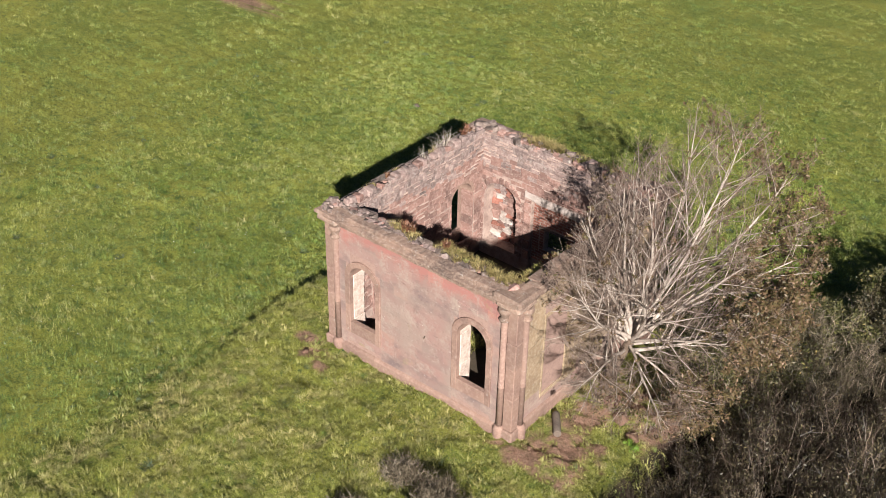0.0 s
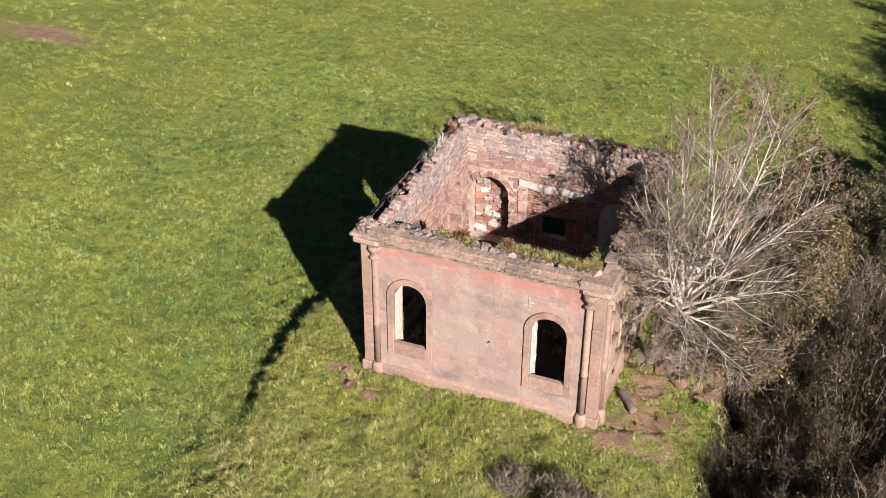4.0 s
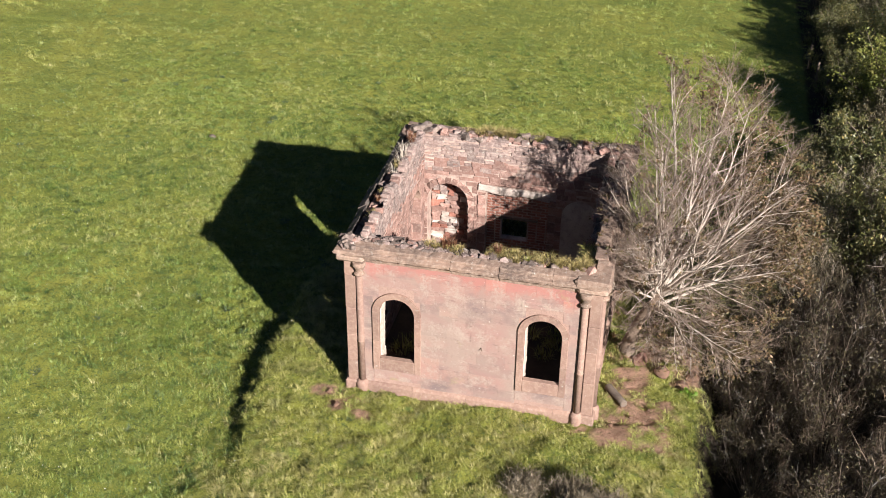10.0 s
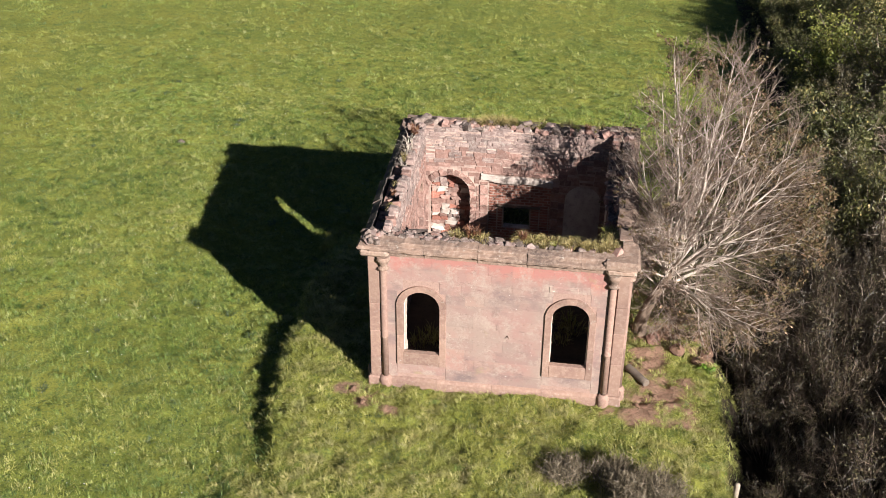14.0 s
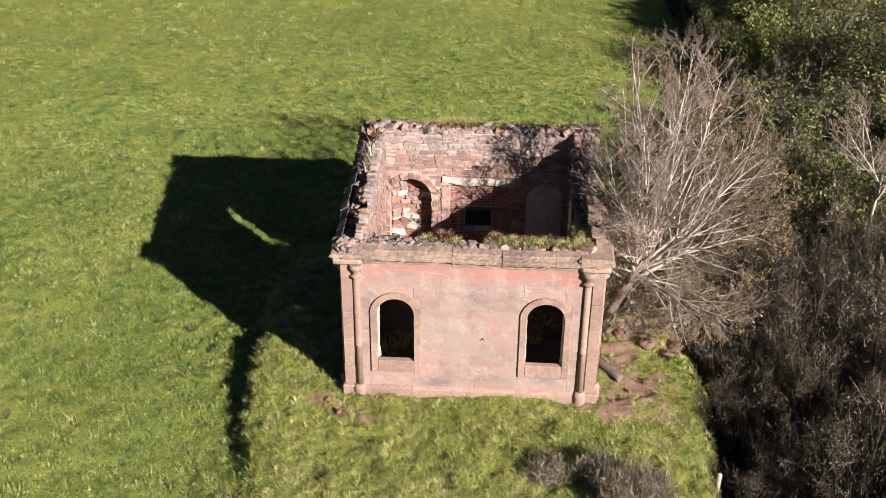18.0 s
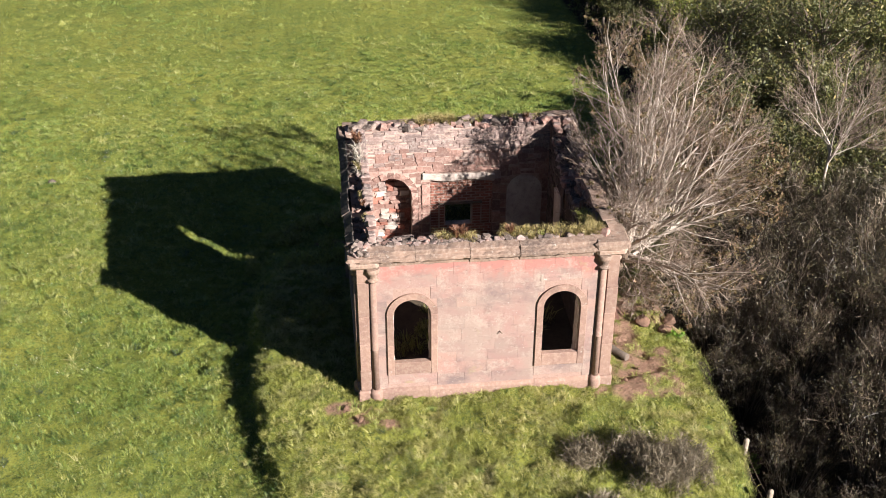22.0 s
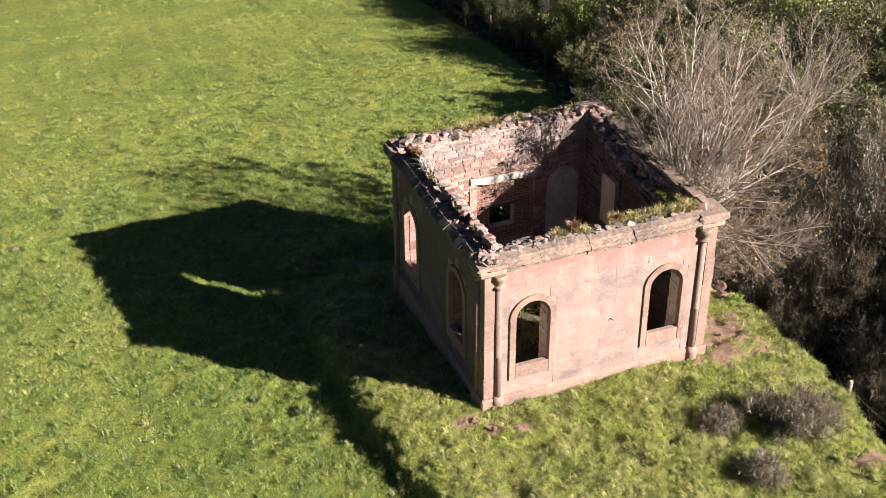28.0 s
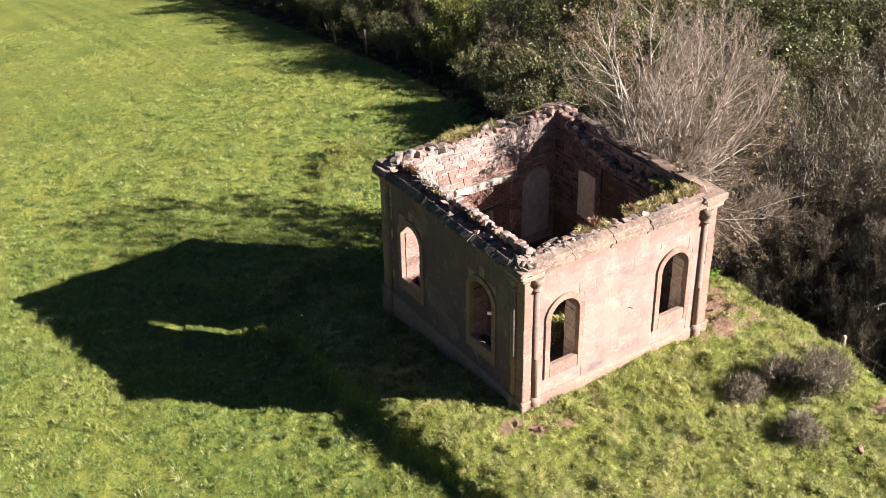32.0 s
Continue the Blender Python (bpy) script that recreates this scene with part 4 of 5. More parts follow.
part("lintel_course", moved(box_mesh((2.35, -0.04, 2.575), (4.25, 0.1, 2.63), 0.015, 0.01), F_BACK_IN), M_RUBBLE, back)
part("small_lintel", moved(box_mesh((2.72, 0.06, 1.57), (3.85, 0.26, 1.63), 0.012, 0.006), F_BACK_IN), M_WOOD, back, "thin grey timber over the hole")
bm = moved(plate(arch(4.92, 0.45, 0.4, 1.95, 2.40), [], 0.05), F_BACK_IN @ Matrix.Translation((0, -0.003, 0)))
part("plaster_niche", bm, M_PLASTER, back, "pale plastered blind niche")

# capping slabs on the tree side
for i, (a, b) in enumerate(((0.62, 1.15), (1.2, 1.95), (2.0, 2.55))):
    part("capping_slab", moved(box_mesh((a, -0.12, 3.845), (b, 0.17, 3.90), 0.02, 0.015), F_RIGHT @ pose(0, 0, 0, rng.normal(0, 1.2), rng.normal(0, 1.2), 0)), M_CORNICE, right)

# broken core along the wall tops
def lump_mesh(name, mat):
    bm = bmesh.new()
    bmesh.ops.create_cube(bm, size=1)
    bmesh.ops.bevel(bm, geom=bm.edges[:], offset=0.16, segments=1, affect="EDGES")
    for v in bm.verts:
        v.co += Vector(rng.normal(0, 0.06, 3))
    me = bpy.data.meshes.new(name)
    bm.to_mesh(me)
    bm.free()
    me.materials.append(mat)
    return me


LUMPS = [lump_mesh("loose_lump", m) for m in (M_LOOSE, M_LOOSE, M_LOOSE, M_GREY, M_GREY, M_RUBBLE)]


def core(fm, a, b, y0, y1, n, size, parent, z=3.86):
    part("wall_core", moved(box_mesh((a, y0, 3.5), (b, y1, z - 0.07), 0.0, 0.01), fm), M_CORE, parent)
    for _ in range(n):
        s = rng.uniform(*size)
        ob = new("core_stone", LUMPS[int(rng.integers(len(LUMPS)))])
        ob.parent = parent
        ob.matrix_basis = fm @ pose(rng.uniform(a, b), rng.uniform(y0, y1), z - 0.05 + rng.uniform(-0.02, 0.05) + s * 0.1, *rng.uniform(-25, 25, 2), rng.uniform(0, 360)) @ Matrix.Diagonal((s * rng.uniform(0.9, 1.6), s, s * rng.uniform(0.5, 0.8), 1))


core(F_FRONT, X0 + 0.3, 2.7, 0.13, 0.44, 150, (0.07, 0.16), front, 3.81)
core(F_FRONT, 2.7, X1 - 0.3, 0.13, 0.44, 50, (0.10, 0.2), front, 3.80)
core(F_LEFT, -(Y1 - 0.25), -0.1, 0.05, 0.36, 70, (0.05, 0.15), left, 3.69)
core(F_RIGHT, 2.6, Y1 - 0.3, 0.02, 0.12, 40, (0.10, 0.18), right, 3.83)
for a, b, top in SLUMP[:-1]:
    for _ in range(int(34 * (b - a))):
        sz, y = rng.uniform(0.10, 0.22), rng.uniform(0.16, 0.46)
        ob = new("core_stone", LUMPS[int(rng.integers(len(LUMPS)))])
        ob.parent = right
        ob.matrix_basis = F_RIGHT @ pose(rng.uniform(a, b), y, top - 0.06 + (3.78 - top) * max(0.0, 0.24 - y) / 0.12 + sz * 0.1, *rng.uniform(-25, 25, 2), rng.uniform(0, 360)) @ Matrix.Diagonal((sz * rng.uniform(0.9, 1.5), sz, sz * rng.uniform(0.5, 0.8), 1))
core(F_BACK, -(X1 - 0.3), -(X0 + 0.3), 0.16, 0.46, 60, (0.13, 0.26), back)
# ragged top course of the inner faces
for fm, a, b, y, par in ((F_BACK_IN, 0.9, 5.5, 0.02, back), (F_LEFT_IN, 0.3, 5.4, -0.02, left), (F_RIGHT_IN, -5.4, -5.0, 0.0, right)):
    x = a
    while x < b:
        w = rng.uniform(0.09, 0.22)
        h = rng.uniform(0.05, 0.15) + (0.05 if fm is F_LEFT_IN else 0)
        if rng.uniform() < 0.85:
            ob = new("top_stone", LUMPS[3 + int(rng.integers(3))])
            ob.parent = par
            ob.matrix_basis = fm @ pose(x + w / 2, y + 0.10, 3.81 + h * 0.4, *rng.uniform(-9, 9, 3)) @ Matrix.Diagonal((w * 1.05, rng.uniform(0.14, 0.26), h * 1.15, 1))
        x += w
# rubble heap in the broken front corner
for _ in range(38):
    s = rng.uniform(0.07, 0.17)
    ob = new("corner_rubble", LUMPS[int(rng.integers(len(LUMPS)))])
    ob.parent = cornice
    r = rng.uniform(0, 0.28, 2)
    ob.matrix_basis = pose(0.30 + r[0] * 1.3, -0.06 + r[1] * 1.5, 3.77 + rng.uniform(-0.02, 0.09), *rng.uniform(-30, 30, 2), rng.uniform(0, 360)) @ Matrix.Diagonal((s * 1.3, s, s * 0.7, 1))
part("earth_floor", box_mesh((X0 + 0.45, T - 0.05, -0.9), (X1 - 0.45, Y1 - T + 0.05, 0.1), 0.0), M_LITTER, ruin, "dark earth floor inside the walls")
# a replaced stone over one window
part("patch_stone", box_mesh((4.36, -0.014, 2.83), (4.98, 0.04, 2.985), 0.006, 0.003), M_FACADE, front)
# old iron fixing on the front
part("iron_fixing", moved(lathe([(0.012, 0), (0.012, 0.12)], 6), pose(3.54, -0.10, 1.56, -90, 0, 25)), M_WIRE, front, "small iron pin in the stone")


# ---- plants ----
def tube(verts, faces, pts, radii, sides=3):
    """A bent rod as triangles and quads cut into triangles, appended to the lists."""
    start = len(verts)
    prev = None
    for i, (p, r) in enumerate(zip(pts, radii)):
        d = (pts[min(i + 1, len(pts) - 1)] - pts[max(i - 1, 0)]).normalized()
        u = d.orthogonal().normalized() if prev is None else (prev - d * prev.dot(d)).normalized()
        prev = u
        w = d.cross(u)
        for k in range(sides):
            a = 2 * math.pi * k / sides
            verts.append(tuple(p + (u * math.cos(a) + w * math.sin(a)) * r))
    for i in range(len(pts) - 1):
        for k in range(sides):
            a, b = start + i * sides + k, start + i * sides + (k + 1) % sides
            faces.append((a, b, b + sides))
            faces.append((a, b + sides, a + sides))


def rand_unit():
    v = Vector(rng.normal(0, 1, 3))
    return v.normalized()


def branch(p, d, length, r, rise, wander, n=5, taper=0.35, hull=None):
    pts, radii = [p.copy()], [r]
    for i in range(n):
        d = (d + rand_unit() * wander + Vector((0, 0, rise))).normalized()
        if hull and not keep_inside(p + d * (length / n), *hull):
            if len(pts) > 2:
                break
        p = p + d * (length / n)
        pts.append(p.copy())
        radii.append(r * (1 - (1 - taper) * (i + 1) / n))
    return pts, radii


def side_way(d, spread):
    s = rand_unit()
    s = (s - d * s.dot(d)).normalized()
    return (d * math.cos(spread) + s * math.sin(spread)).normalized()


def leaf_cloud(centres, size, per, spread):
    """Small kite-shaped leaves round each centre."""
    c = np.repeat(np.asarray(centres), per, 0)
    c = c + rng.normal(0, spread, c.shape)
    n = len(c)
    a = rng.normal(0, 1, (n, 3))
    a /= np.linalg.norm(a, axis=1)[:, None]
    b = np.cross(a, rng.normal(0, 1, (n, 3)))
    b /= np.linalg.norm(b, axis=1)[:, None]
    s = (size * rng.uniform(0.6, 1.4, n))[:, None]
    v = np.stack([c - a * s, c + b * s * 0.45, c + a * s, c - b * s * 0.45], 1).reshape(-1, 3)
    return v, np.arange(4 * n).reshape(-1, 4), np.clip(rng.normal(0.5, 0.24, n), 0, 1)


def keep_inside(p, c, r):
    return ((p.x - c[0]) / r[0]) ** 2 + ((p.y - c[1]) / r[1]) ** 2 + ((p.z - c[2]) / r[2]) ** 2 < 1


def bare_tree(tree, stem_pts, stem_r, limbs, hull_c, hull_r, sub, twig_len, bark, twig, leaves=None, leaf_n=0, leaf_bias=None, wander=0.16, trunk_bark=None):
    """A trunk, its limbs each with their own boughs, fine twigs and a few last leaves, in the tree's own space."""
    v, f = [], []
    tube(v, f, stem_pts, stem_r, 9)
    soup("trunk", v, f, trunk_bark or bark, tree, None, True)
    tips = []
    for p, d, length, r in limbs:
        v, f, tv, tf = [], [], [], []
        pts, rad = branch(p, d, length, r, 0.015, wander, 7, 0.13, (hull_c, hull_r))
        tube(v, f, pts, rad, 6)
        for j in range(sub[0]):
            t = 0.18 + 0.82 * (j + rng.uniform(0, 1)) / sub[0]
            m = len(pts) - 1
            i = min(int(t * m), m - 1)
            q = pts[i].lerp(pts[i + 1], t * m - i)
            d1 = side_way((pts[i + 1] - pts[i]).normalized(), rng.uniform(0.4, 0.95))
            l1 = length * rng.uniform(0.25, 0.6) * (1.15 - 0.6 * t)
            p1, r1 = branch(q, d1, l1, max(0.0068, rad[i] * 0.46), 0.04, wander, 5, 0.35, (hull_c, hull_r))
            tube(v, f, p1, r1, 4)
            for k in range(sub[1]):
                u = rng.uniform(0.15, 1.0) * (len(p1) - 1)
                i1 = min(int(u), len(p1) - 2)
                q1 = p1[i1].lerp(p1[i1 + 1], u - i1)
                d2 = side_way((p1[i1 + 1] - p1[i1]).normalized(), rng.uniform(0.25, 0.75))
                p2, r2 = branch(q1, d2, twig_len * rng.uniform(0.6, 1.5), 0.0062, 0.07, 0.14, 3, 0.45)
                if not keep_inside(p2[-1], hull_c, hull_r * 1.03):
                    continue
                tube(tv, tf, p2, r2, 3)
                for _ in range(sub[2]):
                    i2 = int(rng.integers(1, 4)) if len(p2) > 3 else 1
                    d3 = side_way((p2[i2] - p2[i2 - 1]).normalized(), rng.uniform(0.3, 0.8))
                    p3, r3 = branch(p2[i2], d3, twig_len * rng.uniform(0.35, 0.8), 0.004, 0.08, 0.2, 2, 0.6)
                    tube(tv, tf, p3, r3, 3)
                    tips.append(p3[-1])
        limb = soup("limb", v, f, bark, tree, None, True)
        if tv:
            tagged(soup("twig_mass", tv, tf, twig, limb), kind="stuff")
    if leaves:
        tips = np.array([tuple(t) for t in tips])
        if leaf_bias is not None:
            w = leaf_bias(tips)
            tips = tips[rng.uniform(0, 1, len(tips)) < w]
        pick = tips[rng.integers(0, len(tips), leaf_n)]
        lv, lf, tone = leaf_cloud(pick, 0.04, 2, 0.04)
        tagged(soup("leaves", lv, lf, leaves, tree, tone), "last yellow-brown autumn leaves", kind="stuff")


# the bare tree against the wall
TREE = Vector((6.55, 3.2, gz(6.55, 3.2)))
tree = thing("bare_tree", "pale-barked leafless tree with a dense twiggy crown against the ruin", "tree", at=tuple(TREE))
stem = [Vector(q) for q in ((0, 0, -0.25), (0.03, -0.02, 0.3), (0.16, -0.06, 0.8), (0.38, -0.14, 1.4), (0.6, -0.18, 1.95))]
limbs = []
fork = stem[-1]
HULL_C, HULL_R = Vector((1.42, 0.75, 3.7)), Vector((2.36, 4.5, 3.4))
for i in range(30):
    u = (i + 0.5) / 30
    el = radians(-14 + 98 * u ** 0.95)
    az = 2.39996 * i + rng.normal(0, 0.15)
    d = Vector((math.cos(az) * math.cos(el), math.sin(az) * math.cos(el), math.sin(el)))
    root = stem[3].lerp(fork, rng.uniform(0.0, 1.0) if el < 0.5 else rng.uniform(0.6, 1.0))
    reach = 0.3
    while keep_inside(root + d * reach, HULL_C, HULL_R) and reach < 5.2:
        reach += 0.1
    if reach > 0.8 and not (d.x < -0.25 and el < 0.3):
        limbs.append((root, d, reach * rng.uniform(0.9, 1.02), 0.013 + 0.0098 * reach * rng.uniform(0.7, 1.15)))
bare_tree(tree, stem, [0.24, 0.16, 0.135, 0.12, 0.09], limbs, HULL_C, HULL_R * 1.05, (15, 9, 4), 0.42, M_BARK, M_TWIG, M_AUTUMN, 14000,
          lambda p: np.clip(0.02 + 0.35 * smooth((2.2 - p[:, 2]) / 1.6) * smooth((p[:, 0] - 0.3) / 0.8) + 0.9 * smooth((p[:, 0] + 0.5 * p[:, 1] - 2.2) / 1.4) * smooth((5.4 - p[:, 2]) / 1.4) + 0.8 * smooth((p[:, 1] - 2.2) / 1.6), 0, 1), 0.13, M_TRUNK)


# scrub: a few bushes, each built once and copied
def bush(name, label, group, radius, height, stems, slivers, leaf_mat, stem_mat, sliver_len, leaflets=0, leaf_size=0.04, category="bush"):
    ob = thing(name, label, category, group)
    v, f = [], []
    tips = []
    for _ in range(stems):
        a, r = rng.uniform(0, 2 * math.pi), radius * math.sqrt(rng.uniform(0, 1))
        root = Vector((math.cos(a) * r * 0.45, math.sin(a) * r * 0.45, -0.1))
        d = Vector((math.cos(a) * r * 0.55, math.sin(a) * r * 0.55, height * rng.uniform(0.55, 0.95))).normalized()
        pts, rad = branch(root, d, height * rng.uniform(0.75, 1.1), 0.016, 0.03, 0.13, 4, 0.3)
        tube(v, f, pts, rad, 3)
        tips += [(pts[i], (pts[i] - pts[i - 1]).normalized()) for i in (2, 3, 4)]
    tagged(soup("stem_mass", v, f, stem_mat, ob), kind="stuff")
    n = slivers
    pick = rng.integers(0, len(tips), n)
    base = np.array([tuple(tips[i][0]) for i in pick]) + rng.normal(0, radius * 0.16, (n, 3))
    way = np.array([tuple(tips[i][1]) for i in pick]) + rng.normal(0, 0.6, (n, 3)) + np.array([0, 0, 0.2])
    way /= np.linalg.norm(way, axis=1)[:, None]
    side = np.cross(way, rng.normal(0, 1, (n, 3)))
    side /= np.linalg.norm(side, axis=1)[:, None]
    ln = (sliver_len * rng.uniform(0.5, 1.4, n))[:, None]
    sv = np.stack([base - side * 0.0055, base + side * 0.0055, base + way * ln], 1).reshape(-1, 3)
    tagged(soup("foliage", sv, np.arange(3 * n).reshape(-1, 3), leaf_mat, ob, np.clip(rng.normal(0.52, 0.2, n), 0, 1)), kind="stuff")
    if leaflets:
        c = [tuple(tips[i][0]) for i in rng.integers(0, len(tips), leaflets)]
        lv, lf, tone = leaf_cloud(c, leaf_size, 3, radius * 0.15)
        tagged(soup("leaves", lv, lf, leaf_mat, ob, tone), kind="stuff")
    return ob


def spread(kinds, places, scale=(0.85, 1.2)):
    """The first of each kind stands at its first place, the others are copies."""
    used = set()
    for i, (x, y, s) in enumerate(places):
        src = kinds[i % len(kinds)]
        m = pose(x, y, gz(x, y) - 0.03, *rng.normal(0, 4, 2), rng.uniform(0, 360))
        if src.name not in used:
            used.add(src.name)
            src.scale = (s, s, s)
            src.matrix_basis = m @ Matrix.Diagonal((s, s, s, 1))
        else:
            ob = copy_thing(src, m)
            ob.scale = (s, s, s * rng.uniform(0.92, 1.1))


def thorn(label, twig_mat, leaf_mat, radius, height, sprays, twigs, leaves, group="scrub thicket", name="scrub_bush", leaf=0.021, thick=0.0042, reach=0.24):
    """Thorn scrub: stems fan out to sprays, each a broom of fine forked twigs with small leaves among them."""
    ob = thing(name, label, "bush", group)
    v, f, ends, ways = [], [], [], []
    for i in range(sprays):
        a, q = 2.39996 * i + rng.normal(0, 0.3), math.sqrt((i + 0.5) / sprays) * rng.uniform(0.85, 1.1)
        top = Vector((math.cos(a) * q * radius, math.sin(a) * q * radius, height * rng.uniform(0.55, 1.1) * (1 - 0.45 * q * q)))
        root = Vector((top.x * 0.35, top.y * 0.35, -0.1))
        pts, rad = branch(root, (top - root).normalized(), (top - root).length, 0.014, 0.0, 0.12, 4, 0.4)
        tube(v, f, pts, rad, 3)
        out = (Vector((top.x, top.y, 0)) * 0.5 + Vector((0, 0, 1.0))).normalized()
        for e in (pts[-1], pts[-2]):
            ends.append(tuple(e))
            ways.append(tuple(out))
    tagged(soup("stem_mass", v, f, M_STEM, ob), kind="stuff")
    n = len(ends) * twigs
    base = np.repeat(np.array(ends), twigs, 0) + rng.normal(0, 0.09, (n, 3))
    shade = np.repeat(rng.normal(0, 0.2, len(ends)), twigs)
    way = np.repeat(np.array(ways), twigs, 0) + rng.normal(0, 0.7, (n, 3))
    way /= np.linalg.norm(way, axis=1)[:, None]
    ln = (reach * rng.uniform(0.4, 1.3, n))[:, None]
    kink = base + way * ln * 0.5
    side = np.cross(way, rng.normal(0, 1, (n, 3)))
    side *= thick / np.linalg.norm(side, axis=1)[:, None]
    tips = [kink + (way + rng.normal(0, 0.45, (n, 3))) * ln * 0.55 for _ in range(3)]
    tv = np.stack([base - side, base + side, kink + side * 0.7, kink - side * 0.7, *tips], 1).reshape(-1, 3)
    k = 7 * np.arange(n)[:, None]
    tf = np.concatenate([k + [0, 1, 2], k + [0, 2, 3], k + [3, 2, 4], k + [3, 2, 5], k + [3, 2, 6]], 0)
    tagged(soup("twig_mass", tv, tf, twig_mat, ob, np.tile(np.clip(rng.normal(0.5, 0.2, n) + shade, 0, 1), 5)), kind="stuff")
    if leaves:
        lv, lf, tone = leaf_cloud(kink[rng.integers(0, n, leaves)], leaf, 3, 0.05)
        tagged(soup("leaves", lv, lf, leaf_mat, ob, tone), kind="stuff")
    return ob


SCRUB = [thorn("grey-brown leafless thorn scrub beyond the fence", M_SCRUB, M_SCRUBLEAF, 1.0, 1.8, 28, 26, 1100) for _ in range(5)]
SCRUB += [thorn("dark olive scrub with small evergreen leaves", M_SCRUB, M_SCRUBLEAF, 1.0, 1.7, 24, 18, 1900, leaf=0.031) for _ in range(2)]
BROWN = [thorn("dark brown thorn scrub with sparse olive leaves", M_BROWN, M_SCRUBLEAF, 1.0, 1.85, 28, 28, n) for n in (1100, 1700, 800, 1300)]
GREEN = [thorn("olive-green leafy scrub at the wood's edge", M_SCRUB, M_OLIVE, 1.0, 1.7, 26, 14, 2500, leaf=0.034) for _ in range(3)]
places = []
ys = -20.0
while ys < 44:
    x = float(wood_edge(ys)) + rng.uniform(0.1, 0.5)
    k = 0
    while x < 27 - 0.08 * ys:
        rise = min(1.5, 1.15 + 0.06 * (x - float(wood_edge(ys)))) if ys < 14 else 1.05
        places.append((x + rng.uniform(-0.25, 0.25), ys + rng.uniform(-0.5, 0.5), rise * rng.uniform(0.85, 1.25)))
        x += rng.uniform(1.3, 1.8)
        k += 1
    ys += 1.6 if ys < 14 else 2.0
order = rng.permutation(len(places))
dark = [places[i] for i in order if places[i][1] < 7 and places[i][0] < 13.2 + 0.25 * places[i][1]]
spread(BROWN, dark)
rest = [places[i] for i in order if places[i] not in dark]
leafy = [p for k, p in enumerate(rest) if p[1] > 8 and k % 5 < 3]
spread(GREEN, leafy)
spread(SCRUB, [p for p in rest if p not in leafy])


def leafy_tree(label, mat, height, radius, leaves, at, size=0.055, group="trees of the wood"):
    ob = thing("broadleaf_tree", label, "tree", group, at=at)
    v, f = [], []
    pts, rad = branch(Vector((0, 0, -0.3)), Vector((0, 0, 1)), height * 0.8, 0.13, 0.1, 0.08, 6, 0.35)
    tube(v, f, pts, rad, 7)
    soup("trunk", v, f, M_STEM, ob, None, True)
    v, f, ends = [], [], []
    for _ in range(34):
        i = int(rng.integers(2, 7))
        d = side_way(Vector((0, 0, 1)), rng.uniform(0.5, 1.25))
        b, r = branch(pts[i], d, radius * rng.uniform(0.6, 1.15), 0.035, 0.05, 0.2, 4, 0.3)
        tube(v, f, b, r, 4)
        ends += [b[-1], b[-2], b[-3]]
    tagged(soup("branchwork", v, f, M_STEM, ob), kind="stuff")
    e = np.array([tuple(p) for p in ends])
    clumps = e[rng.integers(0, len(e), leaves // 24)] + rng.normal(0, radius * 0.14, (leaves // 24, 3))
    lv, lf, tone = leaf_cloud(clumps, size, 24, radius * 0.075)
    tone = np.clip(tone + np.repeat(rng.normal(0, 0.15, len(clumps)), 24), 0, 1)
    tagged(soup("leaves", lv, lf, mat, ob, tone), kind="stuff")
    return ob


for x, y, h, r, mat, label in ((13.9, 22.6, 2.9, 1.7, M_LIME, "yellow-green leafy bush at the wood's edge"), (15.6, 20.8, 3.4, 2.0, M_OLIVE, "olive-green leafy tree in the wood"),
                               (17.5, 17.0, 4.2, 2.3, M_OLIVE, "olive-green leafy tree with yellowing leaves"), (18.6, 22.5, 5.0, 2.6, M_OLIVE, "olive-green leafy tree in the wood"),
                               (15.2, 28.0, 3.0, 1.8, M_OLIVE, "dark olive tree at the wood's edge"), (16.0, 35.0, 3.6, 2.2, M_OLIVE, "dark olive tree shading the field"),
                               (20.0, 12.0, 4.6, 2.4, M_OLIVE, "tree with green and golden leaves in the wood"), (18.6, 30.0, 4.4, 2.4, M_OLIVE, "tall dark tree in the wood"),
                               (13.2, 14.5, 2.6, 1.6, M_OLIVE, "low evergreen bush behind the bare tree"), (21.5, 17.5, 5.2, 2.6, M_LIME, "golden-green leafy tree in the wood"),
                               (16.4, 13.6, 3.0, 1.8, M_OLIVE, "olive-green bush beside the white tree"), (24.0, 9.0, 5.0, 2.6, M_OLIVE, "dark green tree in the wood"), (22.5, 4.0, 4.0, 2.2, M_LIME, "golden-green leafy tree above the scrub"), (27.0, 14.0, 6.0, 3.0, M_OLIVE, "tall dark green tree at the back of the wood"), (24.5, 23.0, 6.0, 3.0, M_OLIVE, "tall dark green tree at the back of the wood")):
    leafy_tree(label, mat, h, r, int(3200 * r), (x, y, gz(x, y)))

# slender pale tree in the scrub
PX, PY = 14.0, 7.6
pale = thing("bare_tree", "slender pale leafless tree rising out of the scrub", "tree", at=(PX, PY, gz(PX, PY)))
stem = [Vector(q) for q in ((0, 0, -0.2), (0.02, 0, 0.9), (-0.03, 0.03, 1.9), (0.02, 0.05, 2.9))]
limbs = []
